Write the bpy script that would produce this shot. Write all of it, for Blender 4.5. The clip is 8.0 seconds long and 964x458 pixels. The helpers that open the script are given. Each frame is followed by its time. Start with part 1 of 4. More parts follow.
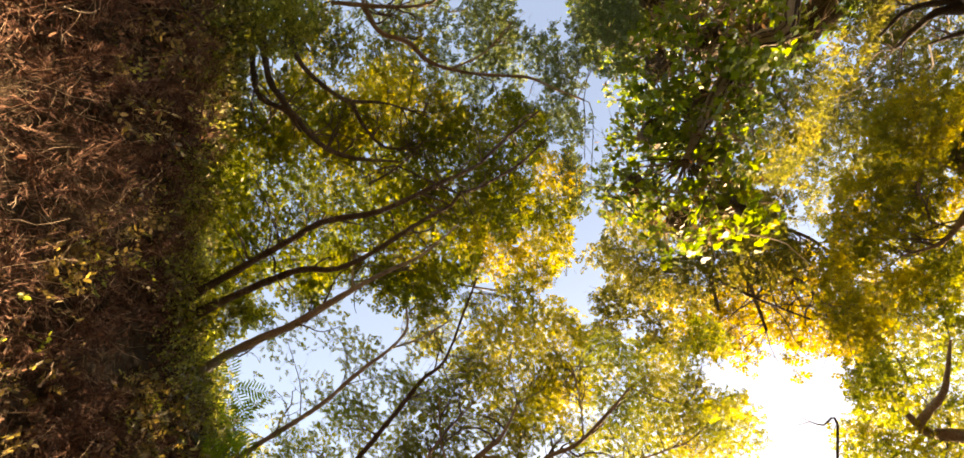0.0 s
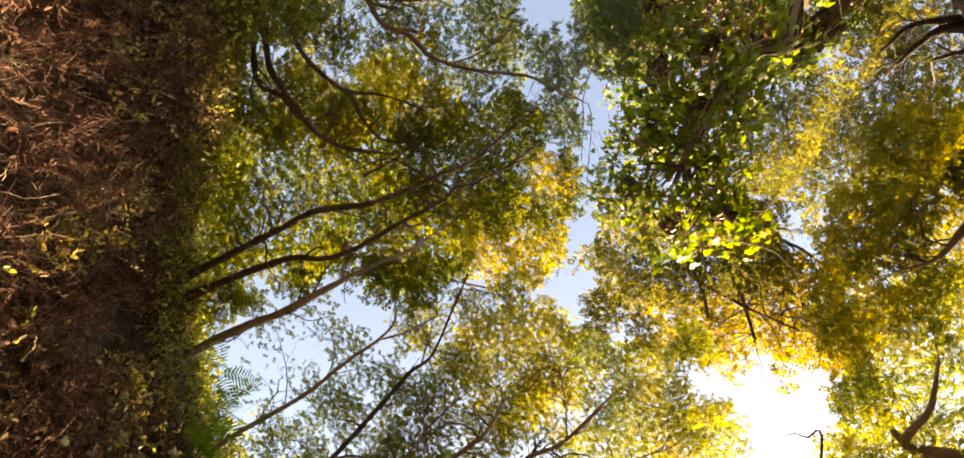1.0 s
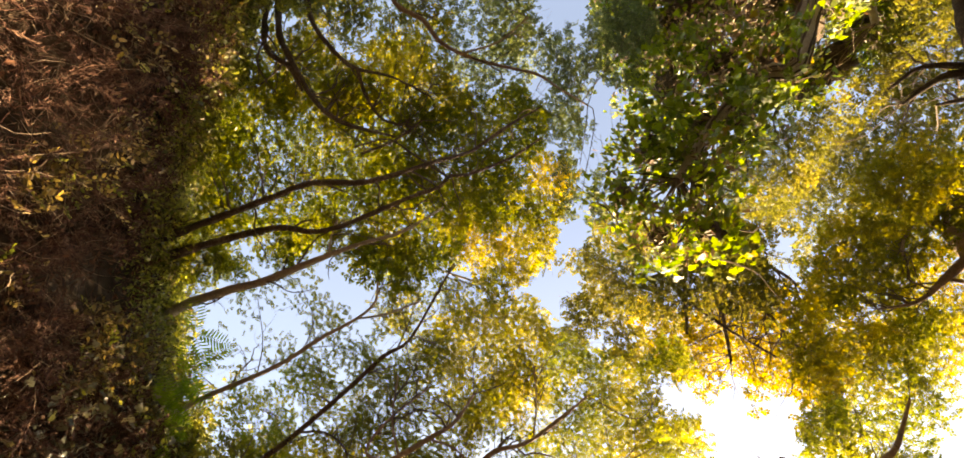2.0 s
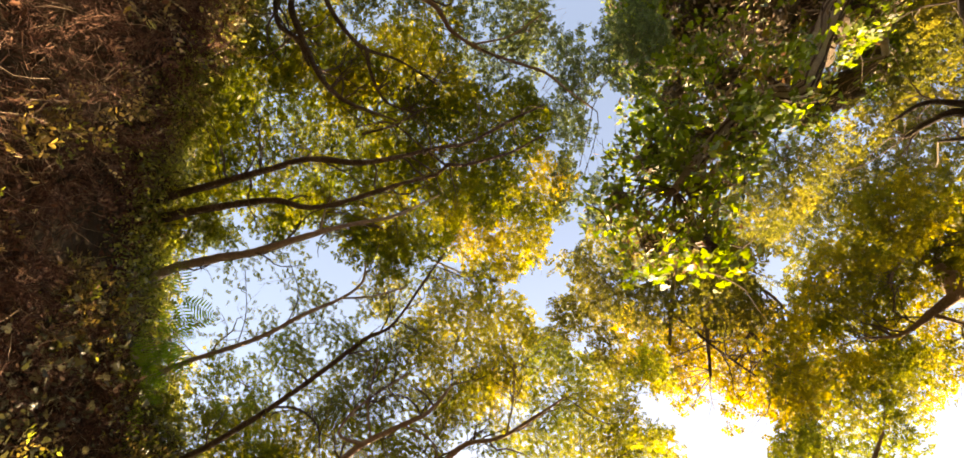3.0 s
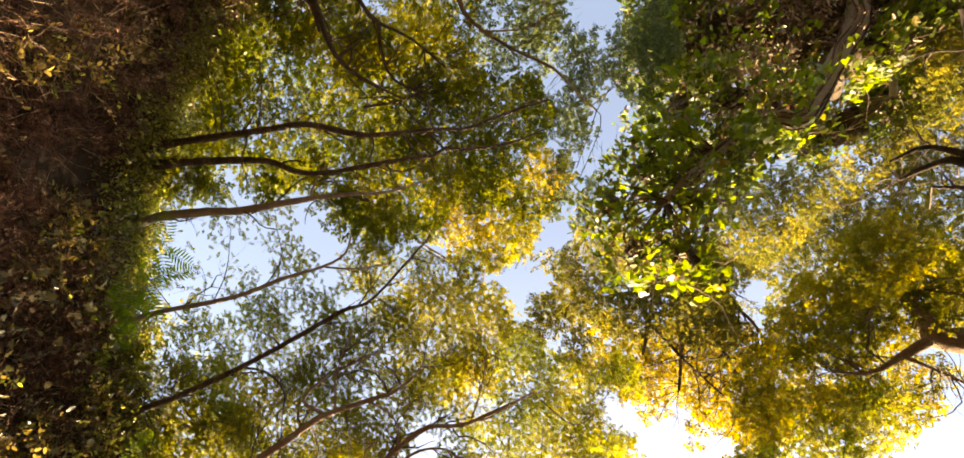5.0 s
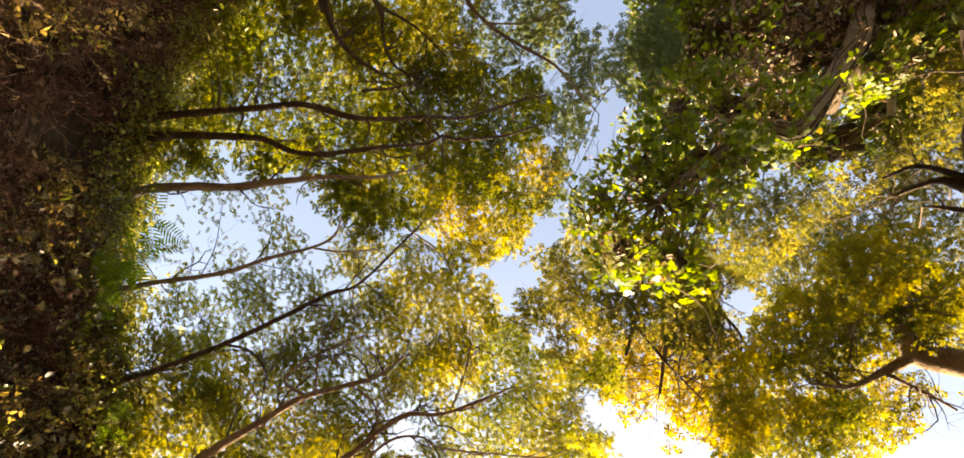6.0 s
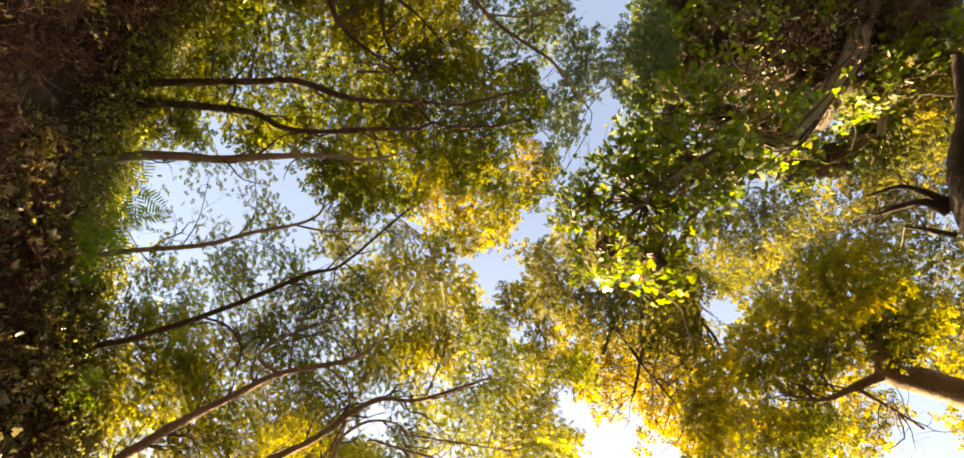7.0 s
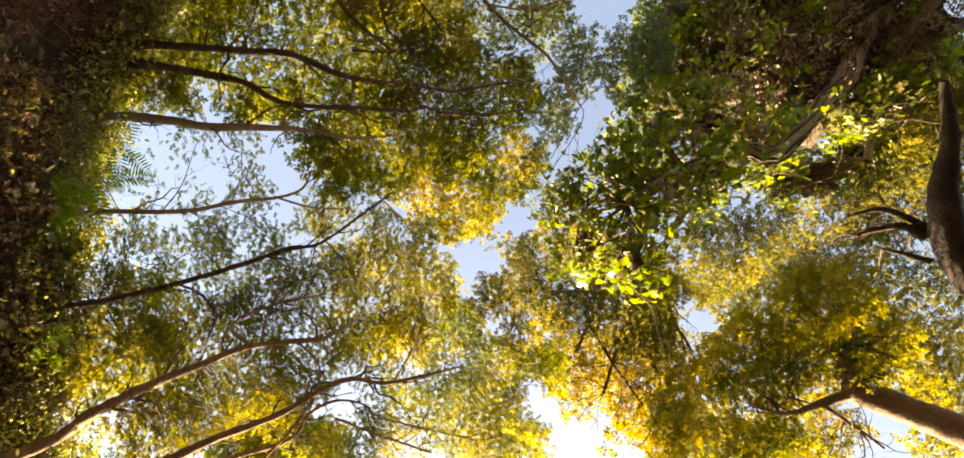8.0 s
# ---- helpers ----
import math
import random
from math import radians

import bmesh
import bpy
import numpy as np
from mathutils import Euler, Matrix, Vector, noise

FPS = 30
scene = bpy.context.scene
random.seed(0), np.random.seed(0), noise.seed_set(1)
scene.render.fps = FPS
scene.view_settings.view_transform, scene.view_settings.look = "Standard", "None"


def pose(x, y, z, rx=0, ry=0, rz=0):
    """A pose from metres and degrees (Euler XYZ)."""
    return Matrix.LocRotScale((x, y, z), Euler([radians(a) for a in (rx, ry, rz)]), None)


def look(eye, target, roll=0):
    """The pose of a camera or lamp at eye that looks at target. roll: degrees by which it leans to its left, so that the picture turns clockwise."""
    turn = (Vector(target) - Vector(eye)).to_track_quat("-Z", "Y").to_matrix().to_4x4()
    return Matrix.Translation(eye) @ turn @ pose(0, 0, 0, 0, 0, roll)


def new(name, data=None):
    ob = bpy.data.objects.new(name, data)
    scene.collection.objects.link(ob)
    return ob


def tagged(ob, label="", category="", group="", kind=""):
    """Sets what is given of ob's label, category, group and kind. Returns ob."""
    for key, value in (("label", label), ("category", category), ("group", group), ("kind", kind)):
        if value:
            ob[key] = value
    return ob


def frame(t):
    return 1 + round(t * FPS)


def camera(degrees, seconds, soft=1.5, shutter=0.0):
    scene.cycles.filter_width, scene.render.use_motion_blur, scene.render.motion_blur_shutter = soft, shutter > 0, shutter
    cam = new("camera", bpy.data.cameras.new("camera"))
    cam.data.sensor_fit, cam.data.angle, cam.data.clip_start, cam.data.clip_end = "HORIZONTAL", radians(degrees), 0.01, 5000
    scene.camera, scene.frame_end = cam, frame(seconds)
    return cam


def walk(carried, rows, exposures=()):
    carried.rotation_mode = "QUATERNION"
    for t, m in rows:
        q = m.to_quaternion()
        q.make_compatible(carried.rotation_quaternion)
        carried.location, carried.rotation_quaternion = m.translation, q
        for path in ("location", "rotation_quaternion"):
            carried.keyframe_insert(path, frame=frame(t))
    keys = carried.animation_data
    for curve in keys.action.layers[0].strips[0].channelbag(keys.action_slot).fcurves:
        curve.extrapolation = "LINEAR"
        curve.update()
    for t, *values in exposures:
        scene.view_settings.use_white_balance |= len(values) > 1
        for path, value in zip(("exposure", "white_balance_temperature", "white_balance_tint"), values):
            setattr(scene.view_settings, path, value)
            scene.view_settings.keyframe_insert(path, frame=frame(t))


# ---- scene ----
# Axes: x east, y south, z up. The eye looks almost straight up from a wooded hollow.
cam = camera(85.7, 8.0, soft=1.6)
walk(cam, [
    (0.0, pose(0.000, 0.000, 1.600, 171.75, -14.19, -0.00)),
    (0.5, pose(0.075, 0.055, 1.611, 172.25, -14.41, -1.27)),
    (1.0, pose(0.137, 0.055, 1.626, 172.40, -14.62, -2.65)),
    (1.1, pose(0.217, 0.115, 1.635, 173.34, -14.86, -7.00)),
    (1.5, pose(0.232, 0.126, 1.637, 173.52, -14.91, -7.83)),
    (3.0, pose(0.349, 0.253, 1.655, 175.26, -15.21, -14.96)),
    (3.5, pose(0.400, 0.290, 1.666, 175.73, -15.25, -17.15)),
    (4.0, pose(0.426, 0.329, 1.665, 176.29, -15.23, -19.20)),
    (4.5, pose(0.459, 0.345, 1.669, 176.57, -15.21, -20.81)),
    (6.0, pose(0.649, 0.426, 1.689, 177.56, -14.99, -26.03)),
    (6.5, pose(0.742, 0.498, 1.700, 178.19, -14.67, -27.99)),
    (7.0, pose(0.857, 0.520, 1.714, 178.61, -14.38, -30.08)),
    (7.5, pose(0.965, 0.523, 1.728, 178.99, -14.04, -32.40)),
    (8.0, pose(1.103, 0.583, 1.740, 179.68, -13.61, -34.74)),
], [(0.0, 2.68, 9300, 18), (8.0, 2.68, 9300, 18)])

# World, sun and exposure
SUN = Vector((0.425, 0.806, 0.412)).normalized()
world = bpy.data.worlds.new("sky")
scene.world = world
world.use_nodes = True
wn = world.node_tree.nodes
sky = wn.new("ShaderNodeTexSky")
sky.sky_type = "NISHITA"
sky.sun_disc = False
sky.sun_elevation = math.asin(SUN.z)
sky.sun_rotation = math.atan2(SUN.x, SUN.y)
sky.air_density, sky.dust_density, sky.ozone_density = 1.0, 1.4, 1.0
wn["Background"].inputs["Strength"].default_value = 0.104
world.node_tree.links.new(sky.outputs["Color"], wn["Background"].inputs["Color"])
sun = new("sun", bpy.data.lights.new("sun", "SUN"))
sun.data.energy, sun.data.angle, sun.data.color = 4.8, radians(0.6), (1.0, 0.87, 0.64)
sun.matrix_world = look((0, 0, 40), Vector((0, 0, 40)) - SUN)


# Materials
def shader(name):
    m = bpy.data.materials.new(name)
    m.use_nodes = True
    t = m.node_tree
    t.nodes.clear()
    return m, t.nodes, t.links, t.nodes.new("ShaderNodeOutputMaterial")


def ramp(nodes, stops):
    r = nodes.new("ShaderNodeValToRGB")
    e = r.color_ramp.elements
    while len(e) < len(stops):
        e.new(0.5)
    for k, (p, c) in zip(e, stops):
        k.position, k.color = p, (*c, 1)
    return r


def leaf_material(name, stops, glow=0.74, patch=0.5, rough=0.5, warm=(4.4, 3.7, 0.9)):
    """Thin leaves: reflected and transmitted light, a colour for each leaf and for each bough."""
    m, n, l, out = shader(name)
    geo = n.new("ShaderNodeNewGeometry")
    co = n.new("ShaderNodeTexCoord")
    big = n.new("ShaderNodeTexNoise")
    big.inputs["Scale"].default_value, big.inputs["Detail"].default_value, big.inputs["Roughness"].default_value = 1.1, 4, 0.6
    l.new(co.outputs["Object"], big.inputs["Vector"])
    mix = n.new("ShaderNodeMath")
    mix.operation = "MULTIPLY_ADD"
    mix.inputs[1].default_value = 1 - patch
    l.new(geo.outputs["Random Per Island"], mix.inputs[0])
    add = n.new("ShaderNodeMath")
    add.operation = "MULTIPLY_ADD"
    add.inputs[1].default_value, add.inputs[2].default_value = patch * 2.4, -patch * 0.7
    l.new(big.outputs["Fac"], add.inputs[0])
    l.new(add.outputs[0], mix.inputs[2])
    c = ramp(n, stops)
    l.new(mix.outputs[0], c.inputs["Fac"])
    fine = n.new("ShaderNodeTexNoise")
    fine.inputs["Scale"].default_value = 60
    l.new(co.outputs["Object"], fine.inputs["Vector"])
    bump = n.new("ShaderNodeBump")
    bump.inputs["Strength"].default_value, bump.inputs["Distance"].default_value = 0.4, 0.01
    l.new(fine.outputs["Fac"], bump.inputs["Height"])
    face = n.new("ShaderNodeBsdfPrincipled")
    face.inputs["Roughness"].default_value = rough
    l.new(c.outputs["Color"], face.inputs["Base Color"])
    l.new(bump.outputs["Normal"], face.inputs["Normal"])
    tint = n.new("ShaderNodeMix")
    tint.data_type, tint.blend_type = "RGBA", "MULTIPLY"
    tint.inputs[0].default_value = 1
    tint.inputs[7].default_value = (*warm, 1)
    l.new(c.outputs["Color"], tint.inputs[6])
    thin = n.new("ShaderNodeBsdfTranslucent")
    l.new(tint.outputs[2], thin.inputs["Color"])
    both = n.new("ShaderNodeMixShader")
    both.inputs["Fac"].default_value = glow
    l.new(face.outputs[0], both.inputs[1])
    l.new(thin.outputs[0], both.inputs[2])
    l.new(both.outputs[0], out.inputs["Surface"])
    return m


def rough_material(name, stops, scale, bump=0.5, detail=8, stretch=(1, 1, 1), rough=0.9, spots=None, per_island=0.0):
    """Bark, earth and dry stalks: two scales of noise, with relief."""
    m, n, l, out = shader(name)
    co = n.new("ShaderNodeTexCoord")
    mp = n.new("ShaderNodeMapping")
    mp.inputs["Scale"].default_value = stretch
    l.new(co.outputs["Object"], mp.inputs["Vector"])
    a = n.new("ShaderNodeTexNoise")
    a.inputs["Scale"].default_value, a.inputs["Detail"].default_value, a.inputs["Roughness"].default_value = scale, detail, 0.65
    b = n.new("ShaderNodeTexNoise")
    b.inputs["Scale"].default_value, b.inputs["Detail"].default_value = scale / 9, 4
    l.new(mp.outputs[0], a.inputs["Vector"])
    l.new(mp.outputs[0], b.inputs["Vector"])
    s = n.new("ShaderNodeMath")
    s.operation = "MULTIPLY_ADD"
    s.inputs[1].default_value = 0.55
    half = n.new("ShaderNodeMath")
    half.operation = "MULTIPLY"
    half.inputs[1].default_value = 0.45
    l.new(b.outputs["Fac"], half.inputs[0])
    l.new(a.outputs["Fac"], s.inputs[0])
    l.new(half.outputs[0], s.inputs[2])
    fac = s.outputs[0]
    if per_island:
        geo = n.new("ShaderNodeNewGeometry")
        k = n.new("ShaderNodeMix")
        k.inputs[0].default_value = per_island
        l.new(fac, k.inputs[2])
        l.new(geo.outputs["Random Per Island"], k.inputs[3])
        fac = k.outputs[0]
    c = ramp(n, stops)
    l.new(fac, c.inputs["Fac"])
    bp = n.new("ShaderNodeBump")
    bp.inputs["Strength"].default_value, bp.inputs["Distance"].default_value = bump, 0.04
    l.new(a.outputs["Fac"], bp.inputs["Height"])
    p = n.new("ShaderNodeBsdfPrincipled")
    p.inputs["Roughness"].default_value = rough
    p.inputs["Specular IOR Level"].default_value = 0.2
    l.new(c.outputs["Color"], p.inputs["Base Color"])
    l.new(bp.outputs["Normal"], p.inputs["Normal"])
    l.new(p.outputs[0], out.inputs["Surface"])
    return m


BARK_DARK = rough_material("dark_bark", [(0.3, (0.04, 0.03, 0.022)), (0.5, (0.10, 0.075, 0.055)), (0.72, (0.26, 0.205, 0.155))], 24, 0.8, stretch=(1, 1, 1))
# Dark bark again, with the shade on one trunk put into deeper tones.
BARK_SHADED = rough_material("shaded_bark", [(0.3, (0.025, 0.019, 0.014)), (0.5, (0.055, 0.042, 0.032)), (0.72, (0.14, 0.11, 0.085))], 22, 0.9)
BARK_GREY = rough_material("grey_bark", [(0.3, (0.18, 0.15, 0.12)), (0.5, (0.38, 0.33, 0.27)), (0.7, (0.55, 0.49, 0.41))], 20, 0.7)
BARK_PALE = rough_material("pale_bark", [(0.3, (0.22, 0.18, 0.13)), (0.5, (0.42, 0.35, 0.26)), (0.7, (0.58, 0.50, 0.39))], 16, 0.8)
BARK_BROWN = rough_material("brown_bark", [(0.3, (0.15, 0.105, 0.07)), (0.5, (0.30, 0.22, 0.15)), (0.72, (0.48, 0.38, 0.28))], 18, 0.9)
TWIG = rough_material("twig_bark", [(0.3, (0.06, 0.045, 0.032)), (0.7, (0.18, 0.14, 0.105))], 30, 0.3)
EARTH = rough_material("earth", [(0.3, (0.016, 0.011, 0.007)), (0.5, (0.035, 0.024, 0.015)), (0.62, (0.065, 0.042, 0.027)), (0.75, (0.05, 0.046, 0.024))], 6, 1.0)
LITTER = rough_material("dead_leaves", [(0.1, (0.025, 0.013, 0.009)), (0.45, (0.075, 0.04, 0.025)), (0.7, (0.15, 0.068, 0.04)), (0.88, (0.26, 0.18, 0.115)), (0.97, (0.5, 0.42, 0.32))], 30, 0.3, per_island=0.7)
STALKS = rough_material("dry_stalks", [(0.1, (0.045, 0.03, 0.02)), (0.5, (0.125, 0.088, 0.06)), (0.9, (0.36, 0.275, 0.2))], 30, 0.3, per_island=0.7)
RUSSET = rough_material("russet_bracken", [(0.1, (0.03, 0.014, 0.011)), (0.5, (0.09, 0.042, 0.029)), (0.9, (0.22, 0.13, 0.09))], 30, 0.3, per_island=0.7)

DEEP = [(0.15, (0.034, 0.05, 0.01)), (0.5, (0.062, 0.08, 0.014)), (0.85, (0.128, 0.13, 0.021))]
OLIVE = [(0.15, (0.041, 0.061, 0.015)), (0.5, (0.076, 0.095, 0.02)), (0.9, (0.159, 0.152, 0.027))]
LIME = [(0.15, (0.066, 0.076, 0.014)), (0.5, (0.125, 0.122, 0.022)), (0.85, (0.19, 0.175, 0.03))]
AMBER = [(0.15, (0.069, 0.086, 0.017)), (0.5, (0.149, 0.144, 0.023)), (0.85, (0.287, 0.23, 0.029))]
GOLD = [(0.1, (0.15, 0.14, 0.016)), (0.4, (0.29, 0.235, 0.022)), (0.8, (0.37, 0.31, 0.03))]
BLUISH = [(0.15, (0.04, 0.053, 0.02)), (0.5, (0.076, 0.087, 0.026)), (0.85, (0.14, 0.14, 0.034))]
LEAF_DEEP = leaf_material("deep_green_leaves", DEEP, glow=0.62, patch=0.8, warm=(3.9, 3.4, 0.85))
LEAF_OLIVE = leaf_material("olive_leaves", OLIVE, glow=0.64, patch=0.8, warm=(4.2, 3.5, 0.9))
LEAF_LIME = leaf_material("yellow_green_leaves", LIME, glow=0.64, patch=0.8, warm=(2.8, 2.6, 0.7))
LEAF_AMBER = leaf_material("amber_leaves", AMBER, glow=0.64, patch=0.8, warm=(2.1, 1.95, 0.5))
# Olive leaves whose duller, less translucent colour stands for shade in two crowns.
LEAF_SHADED = leaf_material("shaded_olive_leaves", [(0.15, (0.048, 0.053, 0.018)), (0.5, (0.088, 0.092, 0.028)), (0.85, (0.16, 0.145, 0.04))], glow=0.6, patch=0.8, warm=(2.3, 2.15, 0.8))
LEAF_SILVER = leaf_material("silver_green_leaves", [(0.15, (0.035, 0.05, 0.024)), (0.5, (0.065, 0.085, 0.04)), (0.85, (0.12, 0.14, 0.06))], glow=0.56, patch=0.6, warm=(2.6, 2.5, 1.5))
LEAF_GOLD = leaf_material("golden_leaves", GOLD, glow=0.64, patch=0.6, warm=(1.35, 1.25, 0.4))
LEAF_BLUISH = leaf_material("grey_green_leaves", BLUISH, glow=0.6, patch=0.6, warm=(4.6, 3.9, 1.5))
# Both tone ranges are widened and paled, putting sky light into the leaf colour.
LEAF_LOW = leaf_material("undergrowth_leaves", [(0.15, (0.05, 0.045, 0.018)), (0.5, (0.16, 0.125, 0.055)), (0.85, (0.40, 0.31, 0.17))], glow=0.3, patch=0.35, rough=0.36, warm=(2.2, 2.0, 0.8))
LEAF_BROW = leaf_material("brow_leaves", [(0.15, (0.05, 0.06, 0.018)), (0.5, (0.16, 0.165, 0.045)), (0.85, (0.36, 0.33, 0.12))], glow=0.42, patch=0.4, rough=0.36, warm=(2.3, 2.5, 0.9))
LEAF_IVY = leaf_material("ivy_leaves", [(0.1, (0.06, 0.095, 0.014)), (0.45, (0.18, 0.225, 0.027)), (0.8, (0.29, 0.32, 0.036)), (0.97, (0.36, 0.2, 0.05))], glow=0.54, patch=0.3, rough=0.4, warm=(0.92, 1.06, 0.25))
DRY_IVY = leaf_material("withered_ivy", [(0.1, (0.08, 0.045, 0.026)), (0.5, (0.24, 0.15, 0.085)), (0.9, (0.52, 0.42, 0.30))], glow=0.25, warm=(1.2, 1.0, 0.8))
LEAF_PALE = leaf_material("pale_ivy_leaves", [(0.15, (0.05, 0.055, 0.028)), (0.5, (0.12, 0.12, 0.065)), (0.85, (0.27, 0.25, 0.17))], glow=0.25, patch=0.4, rough=0.3, warm=(1.4, 1.3, 0.8))
LEAF_FERN = leaf_material("fern_leaves", [(0.2, (0.07, 0.125, 0.016)), (0.8, (0.15, 0.21, 0.03))], glow=0.62, warm=(2.3, 2.5, 0.6))


# Meshes
def mesh_of(name, verts, faces, loops_per_face):
    """A mesh from flat arrays; every face has the same number of corners."""
    me = bpy.data.meshes.new(name)
    verts, faces = np.asarray(verts, np.float32), np.asarray(faces, np.int32).ravel()
    count = len(faces) // loops_per_face
    me.vertices.add(len(verts))
    me.vertices.foreach_set("co", verts.ravel())
    me.loops.add(len(faces))
    me.loops.foreach_set("vertex_index", faces)
    me.polygons.add(count)
    me.polygons.foreach_set("loop_start", np.arange(0, len(faces), loops_per_face, dtype=np.int32))
    me.update(calc_edges=True)
    return me


def part(name, me, material, parent, label="", kind="", smooth=False):
    me.materials.append(material)
    if smooth:
        me.polygons.foreach_set("use_smooth", [True] * len(me.polygons))
    ob = new(name, me)
    ob.parent = parent
    return tagged(ob, label, kind=kind)


def unit(v):
    return v / np.maximum(np.linalg.norm(v, axis=-1, keepdims=True), 1e-9)


# Leaf outlines: along, across, lift; faces of four corners
DRY_PINNA = (np.array([(0, 0, 0), (0.42, 0.07, 0.03), (1, 0, -0.05), (0.42, -0.07, 0.03)]), [(0, 1, 2, 3)])
OVAL = (np.array([(0, 0, 0), (0.3, 0.26, 0.06), (0.72, 0.2, 0.04), (1, 0, -0.05), (0.72, -0.2, 0.04), (0.3, -0.26, 0.06)]), [(0, 1, 2, 3), (0, 3, 4, 5)])
RHOMB = (np.array([(0, 0, 0), (0.42, 0.28, 0.05), (1, 0, -0.05), (0.42, -0.28, 0.05)]), [(0, 1, 2, 3)])
LANCE = (np.array([(0, 0, 0), (0.35, 0.15, 0.04), (0.7, 0.12, 0.03), (1, 0, -0.06), (0.7, -0.12, 0.03), (0.35, -0.15, 0.04)]), [(0, 1, 2, 3), (0, 3, 4, 5)])
PINNA = (np.array([(0, 0, 0), (0.35, 0.085, 0.03), (0.7, 0.06, 0.02), (1, 0, -0.05), (0.7, -0.06, 0.02), (0.35, -0.085, 0.03)]), [(0, 1, 2, 3), (0, 3, 4, 5)])
LOBED = (np.array([(0.1, 0, 0), (-0.08, 0.3, 0.03), (0.25, 0.52, 0.0), (0.42, 0.25, 0.05), (0.62, 0.36, 0.0), (1, 0, -0.06), (0.62, -0.36, 0.0), (0.42, -0.25, 0.05), (0.25, -0.52, 0.0), (-0.08, -0.3, 0.03)]),
         [(0, 1, 2, 3), (0, 3, 4, 5), (0, 5, 6, 7), (0, 7, 8, 9)])



def outline_area(outline):
    x, y = outline[0][:, 0], outline[0][:, 1]
    return abs(float(np.dot(x, np.roll(y, -1)) - np.dot(y, np.roll(x, -1)))) / 2



def leaf_arrays(base, axis, normal, size, outline=OVAL):
    shape, faces = outline
    axis = unit(axis)
    side = unit(np.cross(normal, axis))
    up = np.cross(axis, side)
    k, n = len(shape), len(base)
    v = base[:, None] + size[:, None, None] * (shape[None, :, :1] * axis[:, None] + shape[None, :, 1:2] * side[:, None] + shape[None, :, 2:] * up[:, None])
    f = np.arange(n)[:, None, None] * k + np.array(faces)[None]
    return v.reshape(-1, 3), f.reshape(-1, 4)


def leaf_mesh(name, base, axis, normal, size, outline=OVAL):
    return mesh_of(name, *leaf_arrays(base, axis, normal, size, outline), 4)


def smooth_path(points, step=0.12):
    """A Catmull-Rom line through points (x, y, z, radius)."""
    p = np.array(points, float)
    p = np.vstack([2 * p[0] - p[1], p, 2 * p[-1] - p[-2]])
    out = []
    for a, b, c, d in zip(p, p[1:], p[2:], p[3:]):
        n = max(2, int(np.linalg.norm(c[:3] - b[:3]) / step))
        for s in np.arange(n) / n:
            out.append(0.5 * (2 * b + (c - a) * s + (2 * a - 5 * b + 4 * c - d) * s * s + (3 * b - a - 3 * c + d) * s ** 3))
    return np.array(out + [p[-2]])


def tube(path, sides, rng, knobs=0.12, cap=True):
    """Vertices and quads of a tapering stem round a path of (x, y, z, radius)."""
    c, r = path[:, :3], np.maximum(path[:, 3], 0.002)
    t = unit(np.gradient(c, axis=0))
    ref = np.array([0.3, 0.2, 1.0]) if abs(t[0, 2]) < 0.9 else np.array([1.0, 0.2, 0.1])
    a = unit(np.cross(t, ref))
    b = np.cross(t, a)
    ang = np.arange(sides) * 2 * np.pi / sides
    lump = 1 + knobs * rng.normal(size=(len(c), sides)) * 0.5 + knobs * np.sin(np.cumsum(rng.normal(size=len(c)) * 0.5))[:, None]
    v = c[:, None] + (r[:, None] * lump)[..., None] * (np.cos(ang)[None, :, None] * a[:, None] + np.sin(ang)[None, :, None] * b[:, None])
    i, j = np.meshgrid(np.arange(len(c) - 1), np.arange(sides), indexing="ij")
    q = np.stack([i * sides + j, i * sides + (j + 1) % sides, (i + 1) * sides + (j + 1) % sides, (i + 1) * sides + j], -1).reshape(-1, 4)
    return v.reshape(-1, 3), q


def join(pieces):
    vs, fs, n = [], [], 0
    for v, q in pieces:
        vs.append(v)
        fs.append(q + n)
        n += len(v)
    return np.vstack(vs), np.vstack(fs)


def wander(start, way, length, radius, rng, bend=0.25, step=0.12):
    """A twig's path: a random walk that tapers to nothing."""
    n = max(4, int(length / step))
    d, p, out = unit(np.array(way, float)), np.array(start, float), []
    for k in range(n + 1):
        out.append((*p, radius * (1 - 0.8 * k / n)))
        d = unit(d + rng.normal(size=3) * bend + np.array([0, 0, 0.03]))
        p = p + d * length / n
    return np.array(out)


def crown_leaves(clumps, size, rng, per_spray=12, area=0.28):
    """Flat sprays of leaves side by side in thin tiers, over the uneven lobes (x, y, z, radius, thickness) of a crown; a thickness below nought is a gap."""
    c = np.array([k for k in clumps if k[4] > 0], float)
    holes = np.array([k for k in clumps if k[4] < 0], float).reshape(-1, 5)
    step = math.sqrt(per_spray * area * size * size / 0.95)
    low, high = (c[:, :2] - c[:, 3:4] * 1.3).min(0), (c[:, :2] + c[:, 3:4] * 1.3).max(0)
    base, axis, normal, sizes, twigs = [], [], [], [], []
    s = (np.arange(per_spray) + 0.5) / per_spray
    sign = np.where(np.arange(per_spray) % 2, 1.0, -1.0)[:, None]
    for tier in range(4):
        gx, gy = np.meshgrid(np.arange(low[0], high[0], step), np.arange(low[1], high[1], step))
